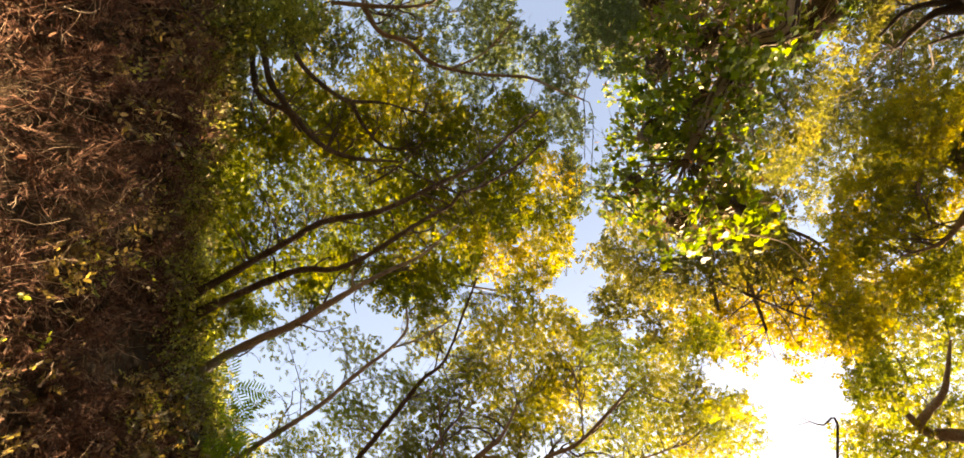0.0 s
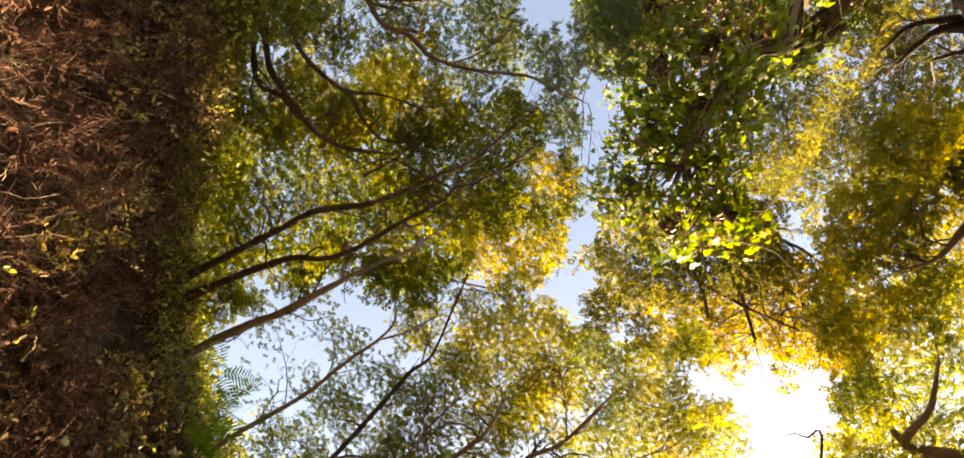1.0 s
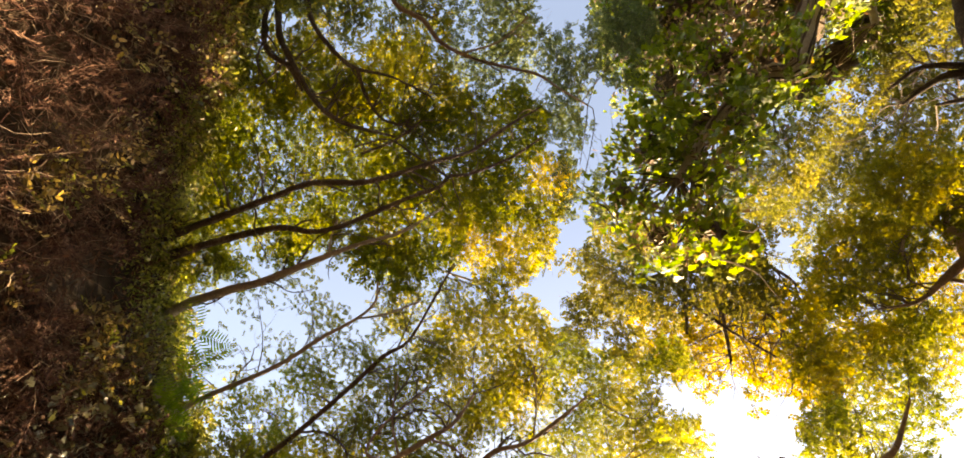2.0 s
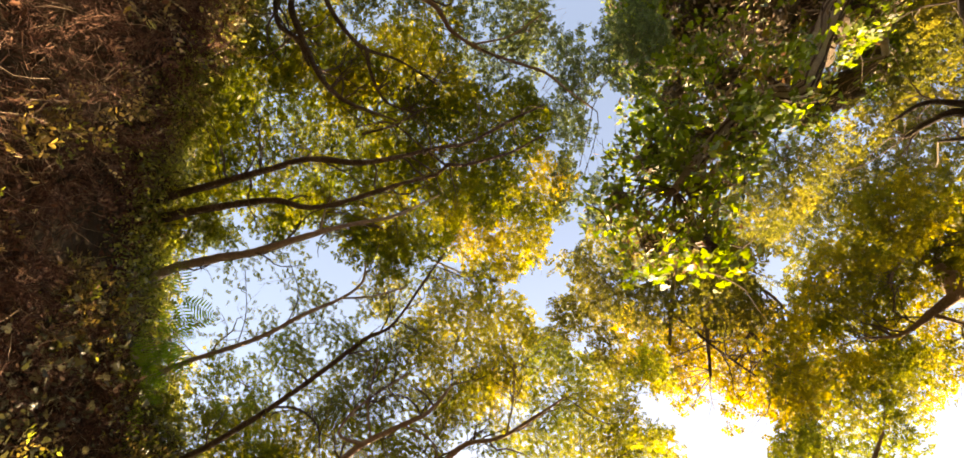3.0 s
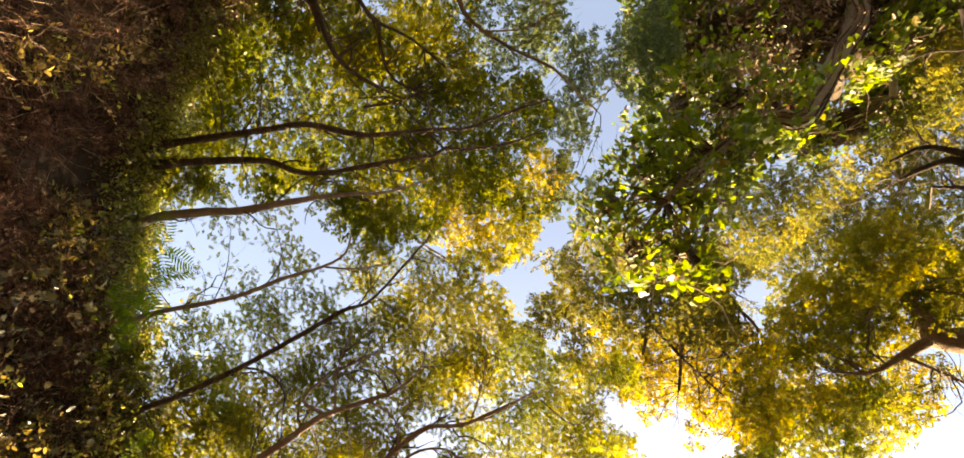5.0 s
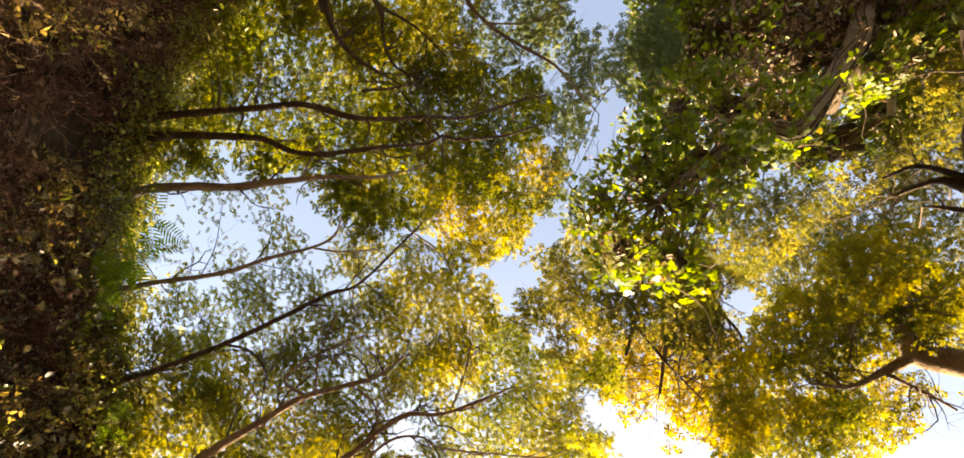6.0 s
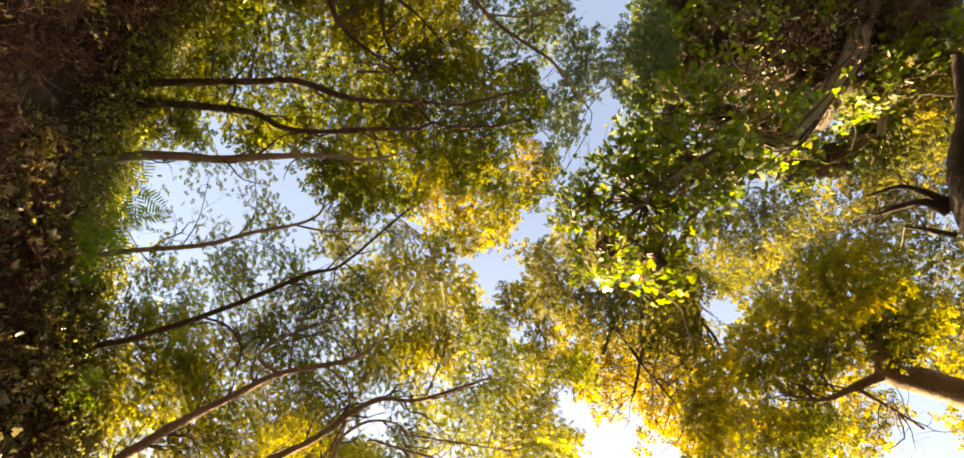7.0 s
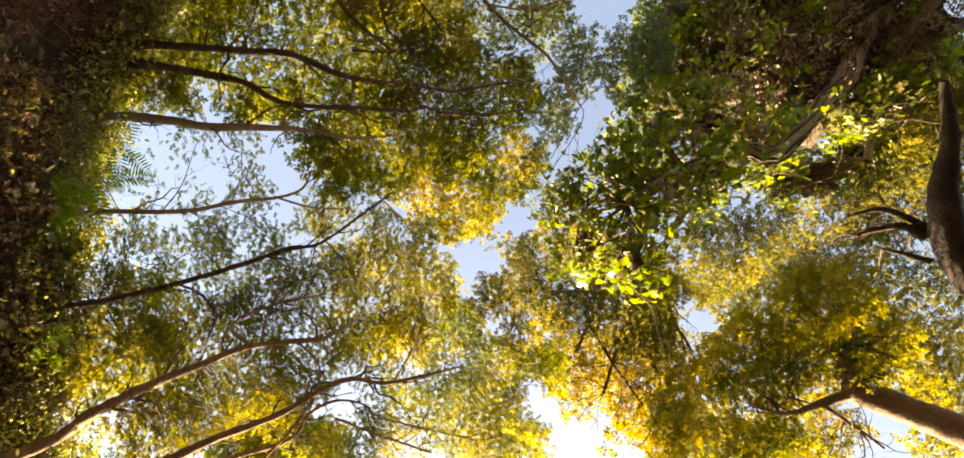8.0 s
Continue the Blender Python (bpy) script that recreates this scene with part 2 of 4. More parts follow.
        plan = np.stack([gx.ravel(), gy.ravel()], -1)
        plan = plan + rng.uniform(-0.5, 0.5, plan.shape) * step
        d = np.linalg.norm(plan[:, None] - c[None, :, :2], axis=2) / c[None, :, 3]
        plan, d = plan[d.min(1) < 1.35], d[d.min(1) < 1.35]
        for p, far in zip(plan, d):
            edge = 0.34 * noise.noise(Vector((*p * 1.5, 3.0 + tier))) + 0.16 * noise.noise(Vector((*p * 4.0, 8.0)))
            if len(holes):
                off = np.linalg.norm(holes[:, :2] - p, axis=1) / holes[:, 3]
                k = int(np.argmin(off))
                if off[k] < 1 + 1.5 * edge + rng.normal() * 0.15 and rng.random() < -holes[k, 4]:
                    continue
            w = np.clip(1.1 - far + edge, 0, 1)
            if w.max() <= 0:
                continue
            thick = (1.45 * c[:, 4] * np.minimum(1, w * 2.2)).max() - 0.55 * tier
            if thick <= 0:
                continue
            fill = 1 - math.exp(-1.35 * thick)
            gap = 0.5 + 0.62 * noise.noise(Vector((*p * 1.9, 20.0 + 7 * tier))) + 0.3 * noise.noise(Vector((*p * 5.0, 31.0 + tier)))
            if gap > 0.3 + 0.66 * fill + rng.normal() * 0.07:
                continue
            z = (w @ c[:, 2]) / w.sum() + 0.22 * tier + 0.3 * noise.noise(Vector((*p * 1.1, 50.0 + tier))) + rng.normal() * 0.06
            o = np.array([*p, z])
            turn = 6.0 * noise.noise(Vector((*p * 0.7, 70.0))) + rng.normal() * 1.5
            way = unit(np.array([math.cos(turn), math.sin(turn), rng.normal() * 0.28 - 0.12]))
            length = step * rng.uniform(1.1, 1.9)
            flat = unit(np.array([0, 0, 1]) + rng.normal(size=3) * 0.3)
            out = unit(np.cross(way, flat))
            base.append(o + np.outer((s - 0.5) * length, way) + np.outer(s * s, [0, 0, -0.1 * length]))
            axis.append(sign * out + way * 0.55 + rng.normal(size=(per_spray, 3)) * 0.3)
            normal.append(flat + rng.normal(size=(per_spray, 3)) * 0.36)
            sizes.append(size * rng.uniform(0.65, 1.3, per_spray))
            if rng.random() < 0.22:
                twigs.append((o - way * length * 0.6, o + way * length * 0.5))
    return np.vstack(base), np.vstack(axis), np.vstack(normal), np.concatenate(sizes), twigs


def thin_twigs(segments, rng, radius=0.0035):
    pieces = []
    for a, b in segments:
        m = (a + b) / 2 + rng.normal(size=3) * 0.02
        pieces.append(tube(np.array([(*a, radius), (*m, radius * 0.8), (*b, radius * 0.4)]), 3, rng, 0))
    return join(pieces)


def tree(name, label, category, limbs, clumps, bark, leaf, size, seed, twigs=10, outline=RHOMB, crown_label="", per_spray=12):
    """A tree: its stem, each limb, fine branches and a crown of leaves."""
    rng = np.random.default_rng(seed)
    x, y, z = limbs[0][0][:3]
    root = new(name)
    root.location = (x, y, z)
    tagged(root, label, category, "trees of the hollow")
    shift = np.array([x, y, z])
    fine, stems = [], []
    solid = [c for c in clumps if c[4] > 0]
    centres = np.array([c[:3] for c in solid])
    for k, limb in enumerate(limbs):
        path = smooth_path(limb)
        path[:, :3] += 0.012 * np.cumsum(rng.normal(size=(len(path), 3)), 0) * np.linspace(0, 1, len(path))[:, None] * 0.3
        stems.append(path[len(path) // 4:])
        v, q = tube(path, 12 if k == 0 else 8, rng)
        part("trunk" if k == 0 else "limb", mesh_of("limb", v - shift, q, 4), bark, root, smooth=True)
        count = twigs if k == 0 else max(3, twigs // 2)
        for _ in range(count):
            i = int(rng.uniform(0.35, 0.97) * len(path))
            i = min(i, len(path) - 2)
            p = path[i, :3]
            d = centres - p
            near = d[np.argsort(np.linalg.norm(d, axis=1))[rng.integers(min(5, len(d)))]]
            along = path[i + 1, :3] - path[i, :3]
            w = unit(near) + unit(along) * 0.7 + rng.normal(size=3) * 0.35
            n = rng.uniform(0.6, 1.5)
            b = wander(p, w, n, min(path[i, 3] * 0.6, 0.022), rng)
            fine.append(tube(b, 5, rng, 0.05))
            for _ in range(3):
                j = rng.integers(2, len(b) - 1)
                fine.append(tube(wander(b[j, :3], w + rng.normal(size=3) * 0.8, n * 0.5, b[j, 3] * 0.6, rng), 4, rng, 0))
    spine = np.vstack(stems)
    for x, y, z, r, thick in solid:
        to = np.array([x, y, z + 0.15])
        d = np.linalg.norm(spine[:, :3] - to, axis=1)
        k = int(np.argmin(d + 0.15 * rng.random(len(d))))
        if d[k] > 2.4:
            continue
        start, girth = spine[k, :3], min(spine[k, 3] * 0.6, 0.005 + 0.004 * d[k])
        mid = (start + to) / 2 + rng.normal(size=3) * 0.12 * d[k]
        bough = smooth_path([(*start, girth), (*mid, girth * 0.8), (*to, girth * 0.5)], 0.15)
        fine.append(tube(bough, 5, rng, 0.08))
        for _ in range(5):
            i = rng.integers(len(bough) // 3, len(bough))
            w = np.array([x, y, z]) + unit(rng.normal(size=3)) * r - bough[i, :3]
            fine.append(tube(wander(bough[i, :3], w, r * rng.uniform(0.6, 1.1), girth * 0.45, rng, 0.2), 4, rng, 0))
    v, q = join(fine)
    part("fine_branching", mesh_of("branches", v - shift, q, 4), TWIG, root, kind="stuff", smooth=True)
    b, a, nrm, s, seg = crown_leaves(clumps, size, rng, per_spray, outline_area(outline))
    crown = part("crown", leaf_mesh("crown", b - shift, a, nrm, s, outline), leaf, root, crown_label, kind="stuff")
    v, q = thin_twigs(seg, rng)
    part("twig_work", mesh_of("twigs", v - shift, q, 4), TWIG, crown, kind="stuff")
    return root


# The ground: one sheet, with the steep bank that half encloses the hollow
EDGE_Y = [-60, -14, -6, -2.5, 0, 2, 4, 5.5, 7, 8.7, 10.4, 12, 16, 60]
EDGE_X = [-4, -5.5, -6.3, -6.9, -7.6, -8.2, -8.3, -8.1, -7.6, -6.65, -5.95, -5.2, -4.0, -2]
# The rise past 13 is unseen, made steep to block low light.
PROFILE = [(-900, 70), (-400, 60), (-60, 30), (-10, 13.6), (-4, 11.6), (-1.6, 10.9), (-0.7, 10.55), (-0.2, 10.0), (0.05, 9.5), (0.6, 8.75), (1.05, 7.9), (1.35, 6.8), (1.7, 2.2), (2.1, 0.5), (3.0, 0.05), (6, 0), (13, 0.2), (17, 3), (21, 7.5), (26, 12.5), (40, 18), (60, 22), (400, 40), (900, 50)]


def edge(y):
    return np.interp(y, EDGE_Y, EDGE_X)


def bank_point(y, z):
    """Points of the bank's face at the heights z, with the way out of it."""
    zs, xs = [p[1] for p in PROFILE[2:14]][::-1], [p[0] for p in PROFILE[2:14]][::-1]
    return np.stack([edge(y) + np.interp(z, zs, xs), y, z], -1)


def make_ground():
    s = [p[0] for p in PROFILE]
    us = []
    for (a, za), (b, zb) in zip(PROFILE, PROFILE[1:]):
        n = int(min(60, max(3, math.hypot(b - a, zb - za) / 0.2)))
        us += [(a + (b - a) * k / n, za + (zb - za) * k / n) for k in range(n)]
    us.append(PROFILE[-1])
    ys = np.concatenate([np.linspace(-900, -20, 12), np.linspace(-18, 26, 130), np.linspace(30, 900, 12)])
    u = np.array(us)
    verts = []
    for y in ys:
        e = edge(y)
        for dx, z in u:
            k = 0.32 if -3 < dx < 2.5 else (0.1 if abs(dx) < 30 else 0)
            o = noise.noise_vector(Vector((dx * 0.7, y * 0.7, z * 0.7))) * k + noise.noise_vector(Vector((dx * 2.5, y * 2.5, z * 2.5))) * k * 0.35
            verts.append((e + dx + o.x, y + (o.y if abs(y) < 20 else 0), z + o.z))
    w = len(u)
    i, j = np.meshgrid(np.arange(len(ys) - 1), np.arange(w - 1), indexing="ij")
    q = np.stack([i * w + j, i * w + j + 1, (i + 1) * w + j + 1, (i + 1) * w + j], -1).reshape(-1, 4)
    ob = part("ground", mesh_of("ground", verts, q, 4), EARTH, None, smooth=True)
    return tagged(ob, "dark earth of a steep bank and hollow, strewn with dead leaves", "ground", kind="structure")


make_ground()


# Trees
TWIN_CROWN = [
    (-6.78, 0.11, 9.98, 0.88, 3.9), (-6.12, 0.47, 10.50, 1.03, 4.2), (-6.23, 1.10, 9.68, 0.91, 4.0), (-8.79, 0.96, 11.47, 0.90, 2.9), (-5.08, 0.82, 10.62, 0.99, 4.2),
    (-4.73, 0.12, 11.15, 0.80, 2.8), (-3.78, 2.05, 10.49, 0.74, 4.5), (-3.97, 1.48, 10.54, 0.74, 3.6), (-3.14, 1.99, 10.94, 0.68, 3.9), (-2.91, 1.39, 11.00, 0.68, 3.1),
]
TWIN_CROWN_MORE = [
    (-2.35, 0.81, 11.17, 0.81, 3.1), (-1.91, -0.45, 11.30, 0.67, 4.2), (-2.68, -0.11, 11.07, 0.74, 3.6), (-3.46, 0.23, 10.85, 0.74, 3.4), (-5.70, 1.77, 10.37, 0.72, 3.1),
    (-6.46, 2.00, 9.55, 0.64, 3.1), (-5.03, -0.23, 10.73, 0.71, 2.8), (-6.88, 0.80, 9.07, 0.57, 1.1), (-1.50, -1.12, 11.30, 0.27, -1.0),
]
TWIN_CROWN_2 = [
    (-6.54, 1.16, 9.53, 0.72, 2.5), (-6.59, 0.37, 10.12, 0.75, 1.8), (-6.38, 1.82, 9.29, 0.56, 2.2), (-7.10, 3.10, 9.55, 0.46, 1.6), (-5.88, 2.31, 10.15, 0.59, 2.2),
    (-5.81, 0.58, 10.28, 0.72, 2.5), (-8.53, 1.95, 10.89, 0.63, 1.6), (-7.07, -0.21, 10.13, 0.77, 1.5), (-8.36, 2.88, 10.52, 0.52, 1.6), (-5.12, 1.19, 10.35, 0.63, 2.8),
    (-4.96, 0.18, 10.44, 0.63, 2.5), (-4.23, 0.39, 10.69, 0.62, 2.8), (-3.65, 2.02, 10.61, 0.68, 3.1),
]
TWIN_STEMS = [
    [(-9.6, 3.8, 9.3, 0.2), (-8.50, 3.19, 9.49, 0.112), (-7.17, 2.46, 9.19, 0.082), (-5.53, 1.54, 9.42, 0.061), (-4.79, 1.15, 9.49, 0.055), (-3.92, 0.99, 9.59, 0.045), (-3.31, 0.75, 9.64, 0.036), (-2.64, 0.42, 9.67, 0.032), (-2.18, 0.20, 9.88, 0.028), (-1.71, -0.24, 10.01, 0.025), (-1.18, -0.68, 10.21, 0.016)],
    [(-8.29, 3.34, 9.54, 0.111), (-6.95, 2.72, 9.28, 0.081), (-5.96, 2.27, 9.45, 0.068), (-5.21, 2.00, 9.41, 0.061), (-4.29, 1.86, 9.32, 0.045), (-3.12, 1.14, 9.78, 0.037), (-2.65, 0.86, 9.93, 0.033), (-2.48, 0.64, 9.94, 0.029), (-2.21, 0.59, 10.00, 0.029), (-1.57, 0.20, 10.16, 0.025), (-1.12, -0.22, 10.23, 0.016)],
]
TWIN_LIMBS = [
    [(-4.12, 0.53, 9.88, 0.026), (-3.65, 0.21, 10.15, 0.019), (-3.29, -0.22, 10.41, 0.017)],
    [(-2.62, 0.69, 10.27, 0.022), (-3.21, 0.43, 10.18, 0.018), (-3.69, 0.21, 9.98, 0.016), (-4.20, 0.42, 9.82, 0.016)],
]
tree('twin_stemmed_tree', 'twin-stemmed tree with dark wet bark and deep green feathery leaves', 'tree', TWIN_STEMS + TWIN_LIMBS, TWIN_CROWN + TWIN_CROWN_MORE + TWIN_CROWN_2, BARK_DARK, LEAF_DEEP, 0.058, seed=21, twigs=14)

GREY_STEM_CROWN = [
    (-3.86, 2.33, 9.70, 0.50, 1.8), (-3.19, 2.37, 10.03, 0.48, 1.7), (-4.54, 2.03, 9.67, 0.44, 1.0), (-5.22, 2.38, 9.57, 0.45, 0.8), (-6.15, 3.03, 9.57, 0.49, 0.6),
    (-3.26, 0.90, 10.61, 0.52, 1.1), (-5.25, 3.67, 9.57, 0.61, -0.7), (-6.46, 4.12, 9.57, 0.51, -0.7), (-4.23, 2.83, 9.70, 0.27, -0.7),
]
tree('grey_barked_tree', 'grey-barked tree leaning out from the bank', 'tree', [
    [(-9.3, 5.5, 9.4, 0.18), (-8.23, 4.71, 9.65, 0.106), (-7.17, 3.90, 9.38, 0.082), (-6.23, 3.38, 9.39, 0.072), (-5.41, 2.99, 9.40, 0.064), (-4.47, 2.42, 9.39, 0.052), (-3.82, 2.03, 9.49, 0.042), (-3.16, 1.69, 9.79, 0.026), (-2.58, 1.18, 10.09, 0.016)],
    [(-4.23, 2.27, 9.41, 0.020), (-4.22, 1.94, 9.38, 0.017), (-4.14, 1.66, 9.39, 0.017)],
], GREY_STEM_CROWN, BARK_GREY, LEAF_DEEP, 0.067, seed=22, twigs=10)

SLENDER_CROWN = [
    (-5.22, 3.06, 9.92, 0.59, 0.4), (-4.75, 3.50, 9.94, 0.47, 0.3), (-6.01, 3.60, 9.88, 0.59, 0.3), (-4.23, 3.78, 9.87, 0.46, 0.5), (-3.38, 3.34, 10.51, 0.55, 0.6),
    (-3.73, 4.42, 10.08, 0.47, 0.8), (-4.40, 4.54, 9.92, 0.48, 0.6), (-6.18, 4.51, 9.65, 0.54, 0.3), (-5.20, 4.44, 9.76, 0.41, 0.3), (-5.49, 3.80, 9.88, 0.63, -0.7),
    (-6.54, 4.16, 9.65, 0.52, -0.7), (-5.89, 4.66, 9.65, 0.37, -0.7), (-4.38, 2.90, 9.94, 0.28, -0.7), (-5.38, 4.98, 9.76, 0.23, -0.7),
]
tree('slender_tree', 'slender grey tree with sparse small leaves', 'tree', [
    [(-8.6, 7.2, 9.3, 0.13), (-7.30, 6.19, 9.46, 0.063), (-6.41, 5.48, 9.31, 0.045), (-5.01, 4.52, 9.43, 0.037), (-4.19, 3.77, 9.31, 0.031), (-3.52, 3.22, 9.27, 0.023), (-3.23, 2.86, 9.29, 0.019), (-3.20, 2.51, 9.19, 0.016)],
    [(-3.52, 3.22, 9.27, 0.016), (-3.08, 3.08, 9.47, 0.016), (-2.66, 2.84, 9.81, 0.016)],
], SLENDER_CROWN, BARK_GREY, LEAF_BLUISH, 0.038, seed=23, twigs=3)

DARK_STEM_CROWN = [
    (-3.07, 3.62, 10.67, 0.63, 0.6), (-2.43, 3.18, 11.00, 0.63, 0.7), (-2.49, 4.10, 10.78, 0.63, 0.6), (-3.36, 4.53, 10.40, 0.64, 0.6), (-4.77, 5.17, 9.85, 0.74, 0.7),
    (-3.86, 5.40, 10.04, 0.73, 0.8), (-5.36, 5.56, 9.52, 0.68, 0.6), (-1.79, 3.03, 11.48, 0.49, 0.4), (-5.69, 7.18, 10.17, 0.77, 1.1), (-4.72, 7.74, 10.11, 0.84, 1.1),
    (-5.26, 8.29, 9.65, 0.86, 1.1), (-3.72, 7.92, 10.00, 0.74, 1.1), (-5.79, 4.59, 9.52, 0.36, -0.7), (-5.45, 5.03, 9.85, 0.23, -0.7),
]
tree('thin_dark_tree', 'thin dark-stemmed tree with sparse olive leaves', 'tree', [
    [(-8.2, 9.4, 9.0, 0.13), (-6.93, 8.24, 9.42, 0.072), (-6.30, 7.60, 9.33, 0.063), (-5.63, 6.97, 9.54, 0.055), (-4.69, 5.94, 9.71, 0.046), (-3.82, 4.86, 10.02, 0.039), (-3.29, 4.16, 10.12, 0.033), (-2.85, 3.76, 10.16, 0.024), (-2.58, 3.03, 10.35, 0.020), (-2.29, 2.27, 10.46, 0.017)],
    [(-4.61, 5.85, 9.73, 0.028), (-4.13, 5.76, 9.83, 0.023), (-3.68, 5.91, 9.80, 0.019), (-3.43, 6.15, 9.58, 0.019)],
], DARK_STEM_CROWN, BARK_DARK, LEAF_OLIVE, 0.04, seed=24, twigs=10)

FORKED_CROWN = [
    (-4.00, 6.49, 9.72, 0.84, 1.3), (-3.09, 5.60, 10.13, 0.80, 1.1), (-2.87, 4.92, 10.44, 0.64, 1.1), (-2.40, 4.20, 10.85, 0.71, 1.3), (-1.77, 3.64, 11.27, 0.78, 1.4),
    (-1.08, 3.47, 11.55, 0.71, 1.6), (-1.95, 5.16, 10.69, 0.71, 1.3), (-2.18, 6.60, 10.06, 0.81, 1.4), (-2.80, 7.23, 9.68, 0.83, 1.4), (-1.78, 5.95, 10.35, 0.65, 1.0),
]
# The last two lobes are added to cut sun from the bank.
FORKED_CROWN_MORE = [
    (-1.28, 4.32, 11.23, 0.71, 1.4), (-3.36, 8.02, 9.14, 0.78, 1.3), (-0.64, 2.44, 11.55, 0.36, -1.0), (-0.66, 2.94, 11.55, 0.22, -1.0), (-1.15, 2.80, 11.55, 0.24, -0.9),
    (-0.49, 3.25, 11.55, 0.17, -0.9), (-1.49, 2.99, 11.55, 0.17, -0.9), (-1.95, 3.01, 11.27, 0.14, -0.9), (-1.70, 8.80, 11.60, 1.20, 2.2), (-2.90, 6.60, 10.60, 0.80, 1.6),
]
tree('forked_tree', 'forked brown tree with yellowing olive leaves', 'tree', [
    [(-6.4, 12.0, 6.0, 0.22), (-4.56, 9.13, 8.40, 0.121), (-3.93, 7.83, 8.55, 0.101), (-3.41, 6.86, 8.79, 0.082), (-3.02, 6.24, 9.12, 0.071), (-2.70, 5.74, 9.49, 0.062), (-2.17, 5.29, 9.88, 0.049), (-1.80, 4.98, 10.10, 0.037), (-1.56, 4.49, 10.34, 0.020)],
    [(-2.70, 5.71, 9.53, 0.033), (-3.06, 5.57, 9.36, 0.025), (-2.89, 5.09, 9.69, 0.021), (-2.34, 4.49, 10.17, 0.018)],
    [(-2.57, 5.57, 9.62, 0.025), (-2.79, 5.01, 9.68, 0.020), (-2.87, 4.30, 9.91, 0.017)],
    [(-2.17, 5.29, 9.88, 0.025), (-1.52, 5.46, 9.96, 0.020), (-1.14, 6.16, 9.70, 0.018)],
], FORKED_CROWN + FORKED_CROWN_MORE, BARK_BROWN, LEAF_LIME, 0.041, seed=25, twigs=20)

SPREADING_CROWN = [
    (-1.18, 5.05, 10.86, 0.71, 1.3), (-0.53, 4.50, 11.23, 0.71, 1.4), (-0.11, 3.97, 11.57, 0.64, 1.6), (0.89, 4.12, 11.60, 0.78, 1.6), (0.85, 4.82, 11.38, 0.79, 1.8),
    (1.87, 4.17, 10.53, 0.71, 1.4), (2.00, 5.19, 11.30, 0.80, 1.4), (0.39, 5.56, 11.15, 0.73, 1.1), (-0.17, 6.46, 10.78, 0.74, 1.0), (1.41, 5.35, 11.23, 0.65, 1.6),
    (-0.28, 5.59, 11.00, 0.58, 1.0), (1.66, 3.38, 10.83, 0.47, 1.6),
]
# The lobes beyond y 8.5 are added, mostly unseen, to shade the bank.
SPREADING_CROWN_MORE = [
    (-0.75, 7.05, 10.41, 0.75, 1.1), (-2.50, 9.60, 12.40, 1.60, 2.0), (-0.60, 9.30, 12.60, 1.60, 2.0), (-1.40, 11.50, 13.40, 1.80, 2.0), (0.90, 11.90, 14.40, 1.80, 1.8),
    (2.08, 3.82, 10.53, 0.35, -1.0), (2.79, 3.77, 10.53, 0.46, -1.0), (1.73, 3.74, 10.83, 0.19, -1.0), (0.48, 3.41, 11.60, 0.29, -0.6), (-0.49, 3.26, 11.57, 0.17, -0.9),
    (-0.20, 9.00, 11.00, 1.20, 2.2), (1.30, 11.30, 12.20, 1.50, 2.2),
]
SPREADING_STEMS = [
    [(-4.6, 13.4, 5.5, 0.22), (-3.08, 9.01, 9.08, 0.108), (-2.67, 8.14, 9.28, 0.093), (-2.23, 7.34, 9.36, 0.075), (-1.60, 6.43, 9.62, 0.059), (-1.27, 5.70, 9.84, 0.053), (-0.98, 5.30, 10.07, 0.044), (-0.51, 5.05, 10.19, 0.036), (-0.07, 4.67, 10.49, 0.032), (0.38, 4.18, 10.82, 0.017)],
    [(-2.06, 7.79, 9.35, 0.045), (-1.22, 6.74, 9.76, 0.039), (-1.22, 6.24, 9.89, 0.029), (-0.98, 5.78, 10.03, 0.025), (-0.57, 5.61, 10.22, 0.021), (-0.16, 5.58, 10.22, 0.018), (1.36, 5.05, 10.72, 0.018)],
]
SPREADING_LIMBS = [
    [(-1.27, 5.70, 9.84, 0.024), (-1.28, 6.45, 9.77, 0.021), (-1.36, 7.19, 9.60, 0.019)],
    [(-0.80, 6.02, 10.01, 0.025), (-0.09, 5.88, 10.22, 0.021), (0.87, 5.68, 10.57, 0.018)],
    [(-0.36, 4.95, 10.32, 0.020), (-0.45, 4.41, 10.60, 0.017), (-0.63, 3.91, 10.89, 0.018)],
]
tree('spreading_tree', 'wide-spreading brown tree with yellow-green leaves', 'tree', SPREADING_STEMS + SPREADING_LIMBS, SPREADING_CROWN + SPREADING_CROWN_MORE, BARK_BROWN, LEAF_OLIVE, 0.041, seed=26, twigs=20)

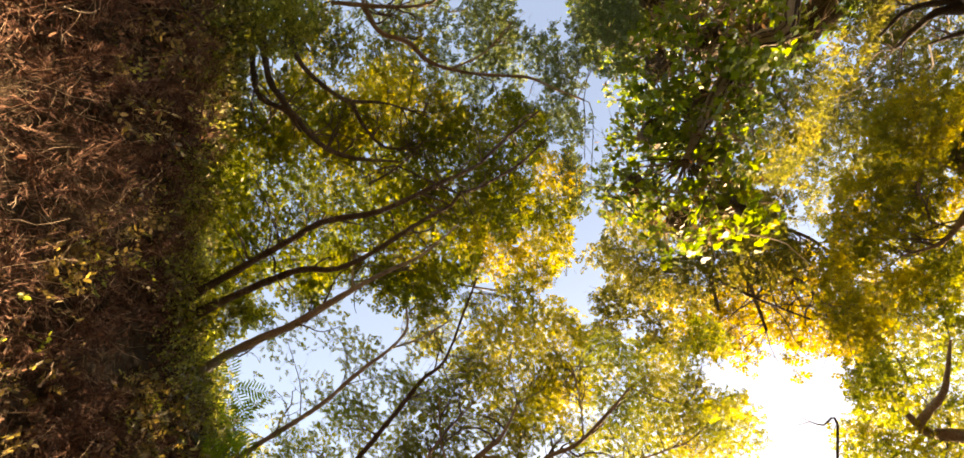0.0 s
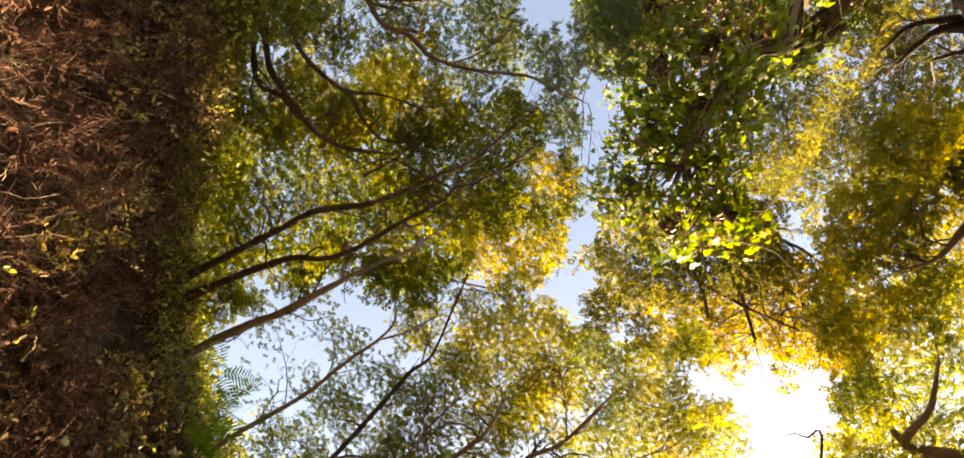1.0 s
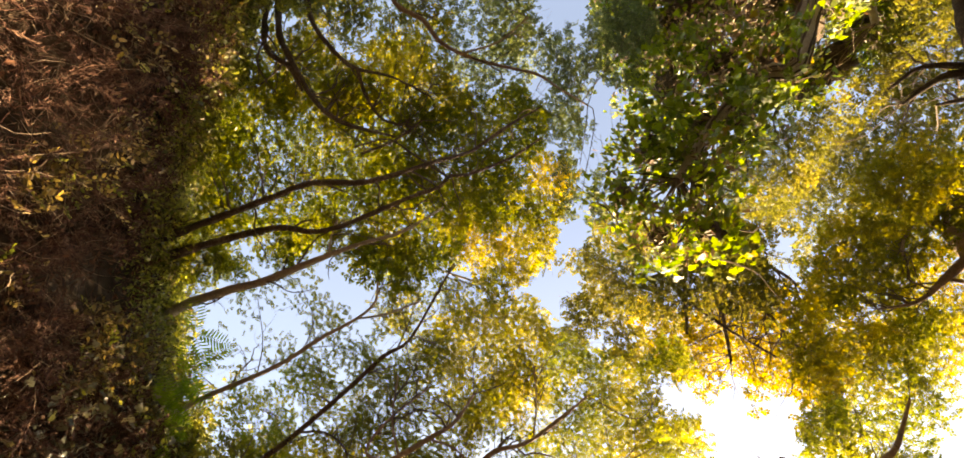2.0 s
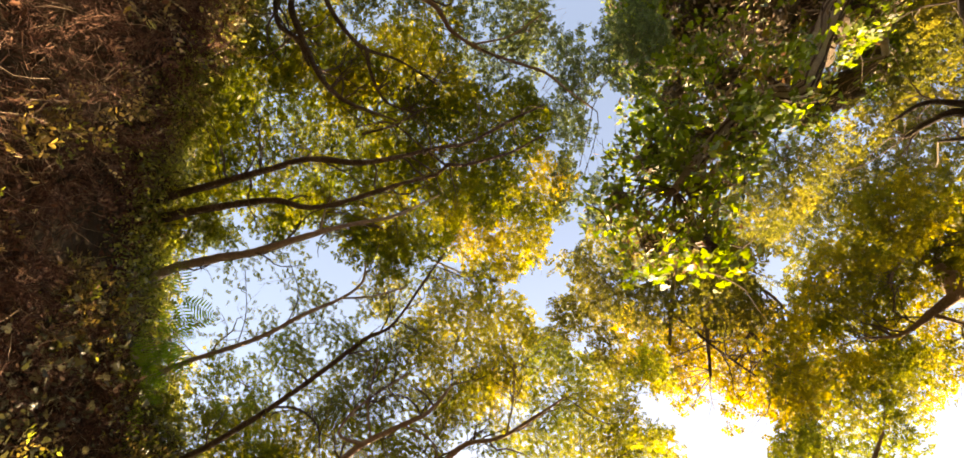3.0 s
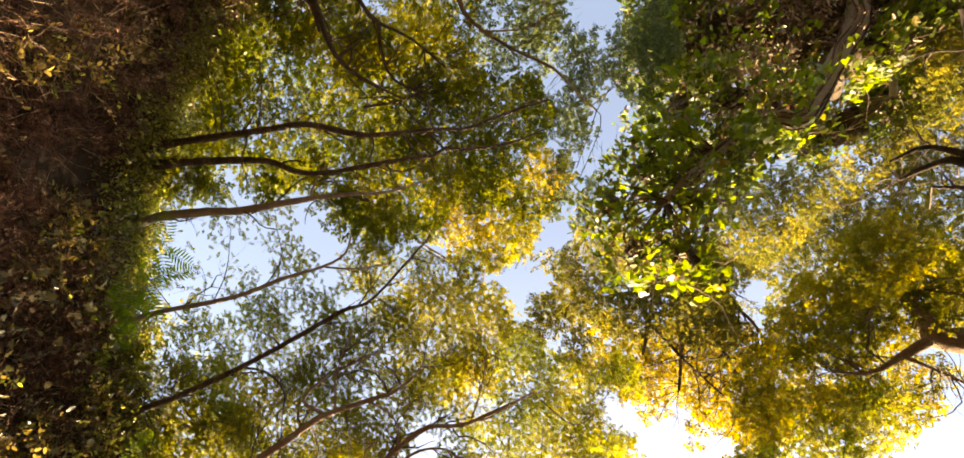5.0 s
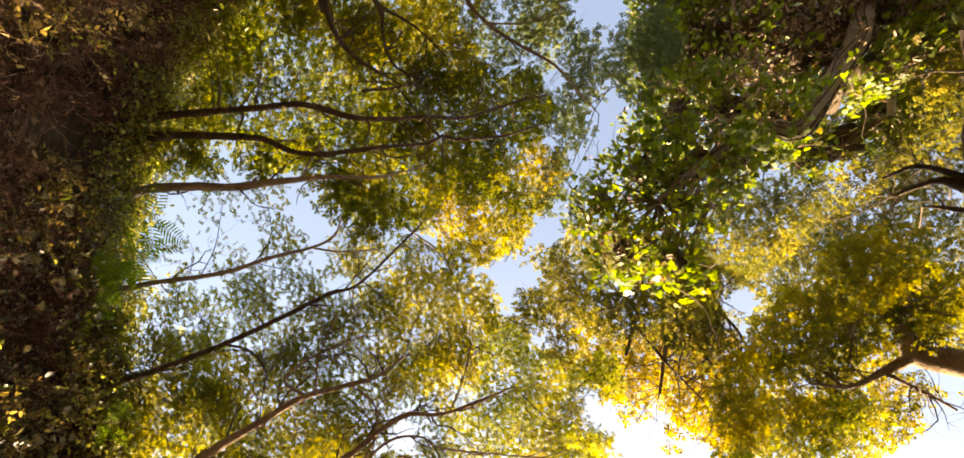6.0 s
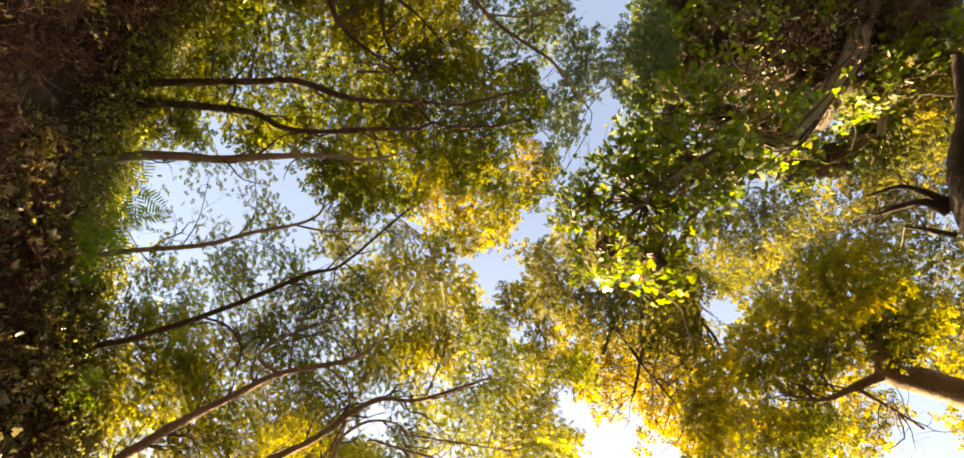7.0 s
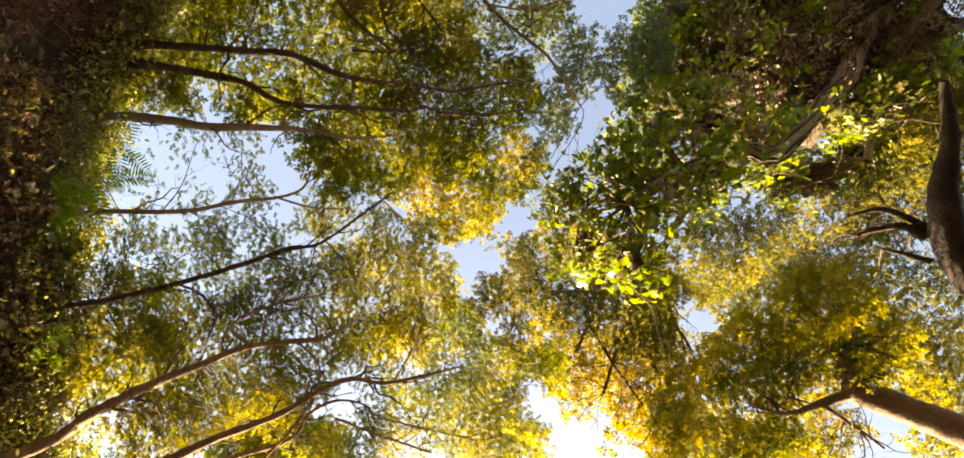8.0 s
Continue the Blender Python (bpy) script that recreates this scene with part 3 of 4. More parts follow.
ARCHING_CROWN = [
    (-5.74, -0.95, 10.27, 0.71, 1.2), (-5.14, -0.57, 10.50, 0.70, 1.4), (-4.28, -1.36, 10.84, 0.70, 1.5), (-3.58, -0.70, 11.22, 0.70, 1.6), (-6.25, -0.45, 10.21, 0.65, 1.4),
    (-3.90, -1.84, 11.13, 0.64, 0.9), (-4.56, -0.75, 10.87, 0.63, 1.2), (-5.93, -2.41, 10.68, 0.91, 0.8), (-6.68, -2.40, 10.43, 0.77, 0.5), (-5.28, -1.93, 10.63, 0.65, 0.8),
]
tree('arching_tree', 'many-limbed arching tree with yellow-green leaves', 'tree', [
    [(-7.8, -4.6, 9.6, 0.16), (-7.13, -3.66, 10.86, 0.098), (-6.32, -2.11, 10.19, 0.071), (-5.92, -1.28, 9.83, 0.056), (-5.50, -0.75, 9.80, 0.050), (-5.04, -0.19, 9.89, 0.044), (-4.56, 0.06, 10.08, 0.034), (-3.78, 0.14, 10.46, 0.019)],
    [(-6.62, -2.61, 10.41, 0.051), (-6.16, -1.12, 9.72, 0.041), (-5.65, -0.75, 9.78, 0.035), (-5.37, -0.38, 9.84, 0.025)],
    [(-5.82, -2.10, 10.30, 0.059), (-5.41, -1.56, 10.01, 0.051), (-5.00, -1.16, 10.10, 0.045), (-4.60, -0.94, 10.24, 0.035), (-4.05, -0.92, 10.57, 0.025), (-3.41, -0.71, 10.94, 0.018)],
    [(-4.59, -0.94, 10.25, 0.040), (-4.42, -0.52, 10.32, 0.034), (-4.09, -0.13, 10.49, 0.025), (-3.59, -0.09, 10.73, 0.017)],
    [(-6.54, -3.62, 11.59, 0.088), (-5.82, -2.10, 10.30, 0.064)],
], ARCHING_CROWN, BARK_DARK, LEAF_LIME, 0.056, seed=27, twigs=20)

OVERHEAD_CROWN = [
    (-4.56, -2.40, 10.96, 0.58, 0.5), (-4.12, -2.52, 11.11, 0.58, 0.6), (-3.22, -2.18, 11.32, 0.57, 0.7), (-3.00, -1.27, 11.35, 0.63, 0.8), (-2.33, -2.07, 11.57, 0.64, 1.4),
    (-2.45, -2.75, 11.59, 0.58, 1.4), (-1.41, -2.05, 11.67, 0.56, 1.1), (-0.95, -1.59, 11.72, 0.56, 1.2), (-0.52, -2.24, 11.76, 0.60, 1.2), (-0.09, -2.56, 11.88, 0.52, 1.4),
    (-1.65, -1.17, 11.77, 0.56, 1.1), (-0.83, -0.70, 11.90, 0.56, 1.4), (-0.58, 0.12, 12.06, 0.48, 1.5), (-0.44, 0.84, 12.07, 0.49, 1.6), (-0.18, -1.82, 11.98, 0.43, 0.9),
]
OVERHEAD_CROWN_MORE = [
    (-3.49, -2.77, 11.42, 0.53, 0.6), (-5.73, -2.22, 10.36, 0.61, 0.6), (-5.22, -2.29, 10.55, 0.61, 0.6), (-0.49, 1.49, 12.07, 0.35, -1.0), (-0.47, -0.00, 12.06, 0.29, -1.0),
    (-0.46, -0.99, 11.90, 0.28, -1.0), (-1.50, -2.59, 11.67, 0.29, -1.0), (-1.61, -1.20, 11.77, 0.28, -1.0), (-0.15, -1.85, 11.98, 0.19, -1.0), (-0.37, 0.94, 12.07, 0.27, -0.9),
    (-0.46, 0.51, 12.07, 0.22, -0.9), (-0.44, -0.48, 11.90, 0.24, -0.9), (-0.58, -1.47, 11.72, 0.18, -0.9), (-1.05, -2.23, 11.67, 0.16, -0.9), (-0.22, -0.91, 11.90, 0.16, -0.9),
]
OVERHEAD_CROWN_2 = [
    (-5.50, -1.67, 10.35, 0.48, 0.3), (-5.97, -2.61, 10.37, 0.59, 0.5),
]
tree('high_branching_tree', 'tree with a long curved branch and grey-green leaves', 'tree', [
    [(-7.6, -5.8, 9.5, 0.15), (-5.03, -3.30, 10.96, 0.067), (-4.51, -2.61, 10.76, 0.058), (-4.17, -2.18, 10.66, 0.051), (-3.70, -2.01, 10.80, 0.046), (-3.33, -1.67, 10.90, 0.040), (-2.81, -1.52, 11.13, 0.035), (-2.27, -1.45, 11.30, 0.030), (-1.60, -1.41, 11.47, 0.025), (-1.15, -1.22, 11.55, 0.020), (-0.59, -1.03, 11.74, 0.018)],
    [(-5.05, -2.71, 10.52, 0.043), (-4.23, -2.65, 10.82, 0.037), (-3.49, -2.68, 11.06, 0.026), (-3.13, -2.82, 11.07, 0.018)],
    [(-2.96, -1.54, 11.04, 0.020), (-2.37, -1.85, 11.25, 0.018), (-1.93, -2.34, 11.36, 0.018)],
], OVERHEAD_CROWN + OVERHEAD_CROWN_MORE + OVERHEAD_CROWN_2, BARK_BROWN, LEAF_SILVER, 0.05, seed=28, twigs=10)

GOLDEN_CROWN = [
    (-1.82, 1.88, 11.83, 0.69, 1.4), (-1.22, 1.38, 11.97, 0.65, 1.4), (-0.95, 2.09, 11.78, 0.59, 1.7), (-1.39, 2.42, 11.52, 0.50, 1.6), (-2.44, 2.02, 11.74, 0.65, 1.2),
    (-1.13, 0.52, 12.10, 0.65, 1.2), (-1.49, 0.89, 12.02, 0.58, 1.0), (-2.11, 1.15, 11.94, 0.58, 0.9), (-2.75, 1.29, 11.93, 0.59, 0.9), (-0.72, 1.72, 11.87, 0.37, 1.5),
    (-1.85, 2.61, 11.38, 0.42, 1.0), (-7.93, -1.29, 13.30, 0.97, 1.0),
]
GOLDEN_CROWN_MORE = [
    (-6.96, -0.77, 13.66, 0.95, 1.0), (-5.77, -1.53, 14.03, 0.94, 0.9), (-5.32, 1.37, 13.60, 0.72, 0.6), (-0.47, 1.47, 11.87, 0.34, -1.0), (-0.68, 2.49, 11.78, 0.37, -1.0),
    (-0.47, -0.01, 12.10, 0.29, -1.0), (-0.56, 1.94, 11.87, 0.29, -0.9), (-0.37, 0.94, 12.10, 0.27, -0.9), (-0.47, 0.51, 12.10, 0.22, -0.9), (-1.15, 2.79, 11.52, 0.24, -0.9),
    (-1.48, 2.98, 11.52, 0.17, -0.9), (-1.98, 3.04, 11.38, 0.15, -0.9),
]
tree('golden_tree', 'tree with golden yellow sunlit leaves', 'tree', [
    [(-11.0, 3.4, 11.0, 0.17), (-9.91, 3.07, 11.64, 0.102), (-6.87, 2.41, 12.15, 0.064), (-4.70, 2.09, 12.51, 0.049), (-3.17, 1.79, 12.79, 0.036), (-1.54, 1.49, 13.08, 0.021)],
    [(-3.89, 2.71, 12.29, 0.029), (-3.04, 2.87, 12.30, 0.023), (-2.08, 2.95, 12.30, 0.020)],
], GOLDEN_CROWN + GOLDEN_CROWN_MORE, BARK_GREY, LEAF_AMBER, 0.063, seed=29, twigs=10)

TALL_CROWN = [
    (-0.02, 1.89, 12.16, 0.52, 1.8), (0.46, 2.43, 11.87, 0.65, 1.8), (0.14, 2.98, 11.59, 0.51, 1.6), (0.77, 1.78, 11.77, 0.64, 2.0), (1.48, 2.26, 11.96, 0.73, 1.5),
    (2.01, 1.80, 11.55, 0.78, 1.5), (0.81, 3.22, 11.37, 0.50, 1.0), (2.37, 1.18, 11.12, 0.67, 1.8), (0.10, 1.38, 13.06, 0.41, 1.2), (2.87, 1.87, 12.11, 0.68, 1.8),
    (0.87, 1.48, 15.27, 0.67, 1.2),
]
TALL_CROWN_MORE = [
    (1.33, 1.45, 11.27, 0.60, 1.6), (1.99, 0.94, 10.77, 0.58, 1.4), (-0.48, 1.52, 12.16, 0.35, -1.0), (-0.71, 2.58, 12.16, 0.38, -1.0), (3.22, 0.99, 11.12, 0.27, -1.0),
    (2.90, 1.12, 11.12, 0.13, -1.0), (0.51, 3.35, 11.37, 0.27, -0.6), (-0.57, 2.00, 12.16, 0.30, -0.9), (-0.46, 0.99, 13.06, 0.30, -0.9), (-0.47, 3.27, 11.59, 0.17, -0.9),
]
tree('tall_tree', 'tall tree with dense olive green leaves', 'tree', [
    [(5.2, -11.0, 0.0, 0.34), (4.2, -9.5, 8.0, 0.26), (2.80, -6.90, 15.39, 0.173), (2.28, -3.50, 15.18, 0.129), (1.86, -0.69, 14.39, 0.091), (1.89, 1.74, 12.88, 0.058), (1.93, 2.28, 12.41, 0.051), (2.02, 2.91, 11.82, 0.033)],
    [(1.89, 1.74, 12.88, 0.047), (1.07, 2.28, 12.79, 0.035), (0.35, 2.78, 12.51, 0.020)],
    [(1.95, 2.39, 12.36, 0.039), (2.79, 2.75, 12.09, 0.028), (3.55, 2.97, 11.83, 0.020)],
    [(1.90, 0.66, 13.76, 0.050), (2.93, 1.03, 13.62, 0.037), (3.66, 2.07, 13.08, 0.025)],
], TALL_CROWN + TALL_CROWN_MORE, BARK_DARK, LEAF_SHADED, 0.06, seed=30, twigs=20)

YELLOW_CROWN = [
    (1.19, 3.07, 13.00, 0.42, 1.2), (2.37, 3.31, 12.77, 0.73, 1.4), (2.99, 3.66, 12.43, 0.73, 1.4), (3.69, 3.19, 12.72, 0.83, 1.4), (2.24, 3.88, 12.48, 0.58, 1.2),
    (3.67, 2.62, 13.14, 0.76, 1.4), (4.24, 2.70, 12.89, 0.76, 1.1), (2.87, 2.84, 13.06, 0.75, 1.4), (4.14, 3.54, 12.39, 0.59, 1.0), (1.78, 3.45, 12.64, 0.57, 1.2),
    (2.87, 4.09, 12.22, 0.42, 0.7), (2.19, 3.72, 13.14, 0.58, 1.3),
]
YELLOW_CROWN_MORE = [
    (2.97, 3.67, 13.08, 0.65, 1.4), (3.76, 3.72, 12.98, 0.63, 1.3), (3.53, 3.13, 13.23, 0.66, 1.3), (4.37, 3.49, 13.03, 0.61, 1.0), (2.82, 3.15, 13.11, 0.65, 1.1),
    (2.55, 3.95, 12.92, 0.42, 1.4), (2.39, 4.56, 12.48, 0.43, -1.0), (3.20, 4.40, 12.22, 0.55, -1.0), (4.01, 4.20, 12.39, 0.30, -1.0), (1.92, 4.34, 12.48, 0.23, -1.0),
    (4.78, 2.41, 12.89, 0.29, -1.0),
]
YELLOW_CROWN_2 = [
    (2.55, 4.09, 12.46, 0.55, 1.4), (3.28, 4.07, 12.42, 0.58, 1.4), (3.97, 3.91, 12.43, 0.59, 1.4), (4.52, 3.51, 12.58, 0.57, 1.2), (2.06, 3.93, 12.59, 0.48, 1.2),
    (2.39, 4.55, 12.46, 0.43, -1.0), (3.24, 4.48, 12.42, 0.55, -1.0), (4.02, 4.21, 12.43, 0.31, -1.0), (1.93, 4.38, 12.59, 0.23, -1.0),
]
tree('yellow_tree', 'tree with bright yellow leaves glowing against the light', 'tree', [
    [(6.6, -12.0, 0.0, 0.34), (5.2, -10.5, 8.0, 0.26), (2.85, -6.42, 15.43, 0.156), (2.47, -3.49, 15.17, 0.114), (2.26, -0.69, 14.49, 0.079), (2.46, 1.04, 13.64, 0.056), (2.58, 2.31, 12.72, 0.041), (2.79, 3.19, 11.96, 0.023)],
    [(2.55, 1.40, 13.40, 0.037), (3.64, 1.59, 13.14, 0.031), (4.40, 2.09, 12.75, 0.022)],
    [(2.63, 2.30, 12.70, 0.029), (3.44, 2.36, 12.63, 0.030), (3.83, 2.69, 12.14, 0.023), (4.22, 2.70, 11.87, 0.020)],
], YELLOW_CROWN + YELLOW_CROWN_MORE + YELLOW_CROWN_2, BARK_DARK, LEAF_GOLD, 0.074, seed=31, twigs=20)

RIGHT_BIG_CROWN = [
    (4.62, 1.63, 13.01, 0.81, 1.6), (5.62, 1.65, 13.49, 0.86, 1.5), (5.76, 0.81, 13.26, 0.93, 1.7), (4.61, 0.79, 12.21, 0.75, 1.6), (4.88, -0.37, 11.63, 0.80, 1.6),
    (6.40, -0.36, 13.06, 0.85, 1.6), (5.42, 2.47, 13.85, 0.88, 1.2), (6.75, 1.97, 14.05, 0.93, 1.2), (3.89, 2.09, 11.12, 0.61, 1.1), (3.90, 2.66, 10.91, 0.60, 1.2),
    (6.22, 2.61, 13.77, 0.81, 1.3), (7.54, 1.66, 14.11, 0.86, 1.0),
]
RIGHT_BIG_CROWN_MORE = [
    (4.62, 1.49, 12.82, 0.57, 1.4), (7.53, -0.25, 14.28, 0.69, 1.3), (6.72, 1.31, 14.44, 0.76, 0.9), (8.24, 0.52, 13.66, 0.64, 0.7), (8.71, 0.41, 13.46, 0.65, 0.7),
    (8.16, -0.17, 13.71, 0.57, 0.5), (3.69, 1.08, 13.01, 0.33, -1.0), (4.13, 2.10, 11.12, 0.25, -1.0), (5.81, 2.11, 13.49, 0.20, -1.0), (7.92, 0.66, 13.66, 0.38, -1.0),
    (8.39, 1.50, 13.66, 0.48, -1.0),
]
tree('stout_grey_tree', 'stout brown-barked tree with yellow-green leaves', 'tree', [
    [(12.8, 1.2, 7.1, 0.644), (12.4, 1.0, 8.0, 0.588), (9.87, -0.61, 12.54, 0.419), (8.67, -0.05, 12.62, 0.353), (8.04, 0.15, 12.81, 0.316), (7.29, 0.38, 13.06, 0.269), (6.75, 0.57, 13.20, 0.221), (6.29, 0.30, 13.21, 0.146), (5.81, 0.14, 13.22, 0.079), (5.46, 0.04, 13.24, 0.056), (5.12, -0.25, 13.21, 0.028)],
    [(6.75, 0.57, 13.20, 0.126), (6.45, 1.08, 13.18, 0.083), (6.03, 1.66, 13.10, 0.041), (5.47, 1.97, 13.21, 0.022)],
    [(6.24, 0.27, 13.25, 0.042), (6.16, -0.15, 13.16, 0.031), (6.06, -0.38, 13.09, 0.022)],
    [(5.75, 0.12, 13.26, 0.031), (5.62, 0.61, 13.26, 0.022), (5.66, 0.87, 13.22, 0.022)],
    [(6.48, 1.13, 13.16, 0.042), (6.99, 1.09, 12.71, 0.026), (7.31, 1.10, 12.41, 0.022)],
], RIGHT_BIG_CROWN + RIGHT_BIG_CROWN_MORE, BARK_BROWN, LEAF_AMBER, 0.074, seed=32, twigs=20)

RIGHT_BACK_CROWN = [
    (4.81, -0.54, 15.58, 0.96, 1.8), (4.28, -0.00, 15.38, 0.84, 1.9), (5.83, -0.83, 16.26, 1.13, 1.9), (4.50, -1.25, 14.75, 0.93, 1.9), (6.30, -1.73, 16.45, 1.06, 0.9),
    (7.49, -1.56, 16.99, 1.12, 1.1), (4.97, -2.08, 14.71, 0.83, 0.8), (7.29, -2.24, 16.53, 0.99, 0.8), (8.48, -2.09, 17.04, 1.05, 0.8), (9.69, -1.52, 16.80, 1.18, 1.5),
    (9.07, -1.05, 16.81, 1.05, 1.5), (10.20, -0.78, 16.80, 1.07, 1.6), (5.32, -1.44, 15.60, 0.78, 1.2), (6.21, 0.01, 16.61, 0.95, 1.2), (6.59, 0.10, 16.98, 0.88, 1.9),
    (9.19, -2.24, 17.05, 0.95, 0.7), (4.35, 1.22, 15.38, 0.40, -1.0),
]
RIGHT_BACK_CROWN_2 = [
    (7.87, -0.80, 17.34, 1.38, 0.9), (6.54, -1.95, 15.62, 1.22, 0.7), (6.14, -2.97, 15.36, 0.81, 1.1), (9.70, -0.73, 16.95, 0.94, 0.9), (10.43, -0.48, 16.60, 0.95, 0.9),
    (8.79, -2.93, 16.81, 0.94, 1.1), (8.03, -2.53, 17.09, 0.93, 0.9), (3.70, -0.77, 17.17, 0.91, 1.5), (4.47, -1.21, 17.13, 0.92, 1.4), (4.19, 0.21, 18.43, 1.05, 1.6),
    (5.57, -0.87, 18.18, 0.99, 1.2), (5.47, -0.03, 18.97, 1.10, 1.5), (5.63, -1.32, 16.10, 0.84, 0.9), (6.45, -2.74, 17.58, 0.94, 0.7), (7.24, -1.88, 17.10, 0.93, 0.7),
    (5.25, 1.39, 18.97, 0.51, -1.0), (9.92, 0.73, 16.95, 0.49, -1.0),
]
RIGHT_BACK_CROWN_3 = [
    (4.35, 1.48, 19.49, 1.12, 1.4), (3.79, 2.24, 18.98, 0.97, 1.1), (5.22, 1.08, 19.08, 1.11, 1.4), (5.28, 1.39, 19.08, 0.51, -1.0), (4.80, 1.65, 19.49, 0.23, -1.0),
    (5.76, -3.41, 14.69, 0.88, 2.4), (5.71, -4.80, 14.05, 1.15, 2.6), (6.49, -3.38, 15.21, 0.82, 2.0), (6.58, -3.98, 15.10, 0.74, 2.0), (6.50, -5.40, 14.60, 1.00, 2.4),
]
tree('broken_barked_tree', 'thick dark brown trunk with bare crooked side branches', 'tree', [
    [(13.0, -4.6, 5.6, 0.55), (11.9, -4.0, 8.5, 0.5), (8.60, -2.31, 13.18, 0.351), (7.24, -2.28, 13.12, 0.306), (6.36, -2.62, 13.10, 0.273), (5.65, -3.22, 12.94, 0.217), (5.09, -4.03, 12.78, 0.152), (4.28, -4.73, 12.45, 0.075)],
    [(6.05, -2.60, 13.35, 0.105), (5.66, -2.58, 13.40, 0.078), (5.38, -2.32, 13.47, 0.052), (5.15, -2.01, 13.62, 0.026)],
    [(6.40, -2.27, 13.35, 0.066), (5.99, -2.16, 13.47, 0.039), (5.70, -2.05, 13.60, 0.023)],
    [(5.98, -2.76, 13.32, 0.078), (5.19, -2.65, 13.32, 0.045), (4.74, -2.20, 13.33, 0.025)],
], RIGHT_BACK_CROWN + RIGHT_BACK_CROWN_2 + RIGHT_BACK_CROWN_3, BARK_SHADED, LEAF_SHADED, 0.07, seed=33, twigs=6)

SUNWARD_CROWN = [
    (5.83, 4.05, 14.49, 0.90, 1.5), (5.84, 3.05, 13.48, 0.83, 1.2), (6.30, 3.68, 13.21, 0.93, 1.6), (4.56, 3.91, 11.10, 0.61, 1.5), (6.12, 4.79, 12.83, 0.93, 1.8),
    (5.10, 3.10, 13.48, 0.65, 1.2), (6.39, 5.52, 12.63, 0.95, 1.8), (5.23, 5.73, 12.69, 0.66, 1.6), (5.71, 5.96, 12.56, 0.84, 1.9), (6.54, 2.59, 13.33, 0.84, 1.6),
    (4.98, 2.50, 13.48, 0.31, -1.0), (5.81, 2.11, 13.48, 0.20, -1.0),
]
tree('sunward_tree', 'tree with thin yellow-green leaves against the bright sky', 'tree', [
    [(12.3, 8.4, 5.5, 0.33), (11.8, 8.0, 7.0, 0.28), (8.27, 5.83, 13.00, 0.230), (6.96, 5.41, 12.80, 0.158), (5.90, 5.25, 12.68, 0.096), (6.30, 4.53, 12.85, 0.062), (6.39, 3.60, 13.02, 0.027)],
    [(5.90, 5.25, 12.68, 0.068), (5.43, 4.66, 12.91, 0.040), (5.16, 3.79, 13.22, 0.024)],
], SUNWARD_CROWN, BARK_BROWN, LEAF_OLIVE, 0.059, seed=34, twigs=10)

BROW_CROWN = [
    (-6.06, 8.73, 10.41, 0.85, 0.6), (-4.86, 9.16, 10.60, 0.93, 0.6), (-5.66, 9.84, 10.26, 0.97, 0.7), (-3.98, 9.35, 10.77, 0.83, 0.5), (-5.52, 7.35, 11.22, 0.82, 0.3),
    (-5.26, 10.57, 10.07, 0.98, 0.8), (-4.09, 8.36, 11.44, 0.73, 0.5), (-7.13, 7.88, 10.22, 0.68, 0.5), (-6.32, 7.53, 10.71, 0.66, 0.3), (-5.26, 8.29, 11.06, 0.74, 0.6),
]
# The first five, widest lobes are unseen ones added for shade on the bank.
BROW_CROWN_MORE = [
    (-4.61, 11.62, 9.53, 1.40, 1.1), (-3.41, 11.11, 10.10, 1.35, 1.1), (-2.20, 10.37, 10.81, 1.31, 1.1), (-6.65, 11.18, 9.31, 1.44, 1.1), (-7.92, 9.81, 9.69, 1.24, 1.0),
    (-6.90, 6.93, 9.69, 0.69, 0.5), (-6.57, 6.53, 10.16, 0.69, 0.4), (-6.45, 6.03, 10.53, 0.62, 0.3), (-6.63, 5.12, 10.53, 0.41, -0.7), (-5.97, 5.41, 10.53, 0.25, -0.7),
]
BROW_CROWN_2 = [
    (-6.23, 7.48, 9.80, 0.69, 0.8), (-5.58, 6.88, 10.41, 0.68, 0.6), (-7.60, 4.57, 9.84, 0.40, 0.5), (-7.54, 5.19, 9.74, 0.44, 0.5), (-5.54, 5.74, 10.86, 0.60, 0.3),
    (-5.64, 7.76, 10.08, 0.69, 0.8), (-7.24, 6.20, 9.94, 0.52, 0.6), (-6.71, 4.25, 9.84, 0.53, -0.7), (-6.22, 5.59, 10.86, 0.26, -0.7), (-6.36, 7.17, 9.60, 0.50, 1.8),
    (-6.26, 8.25, 9.60, 0.54, 2.2), (-5.41, 7.91, 9.60, 0.50, 2.0), (-4.78, 8.35, 9.60, 0.53, 2.1), (-7.21, 6.84, 9.60, 0.44, 1.7), (-6.54, 6.30, 9.60, 0.36, 0.7),
    (-4.58, 7.16, 9.60, 0.46, 1.7),
]
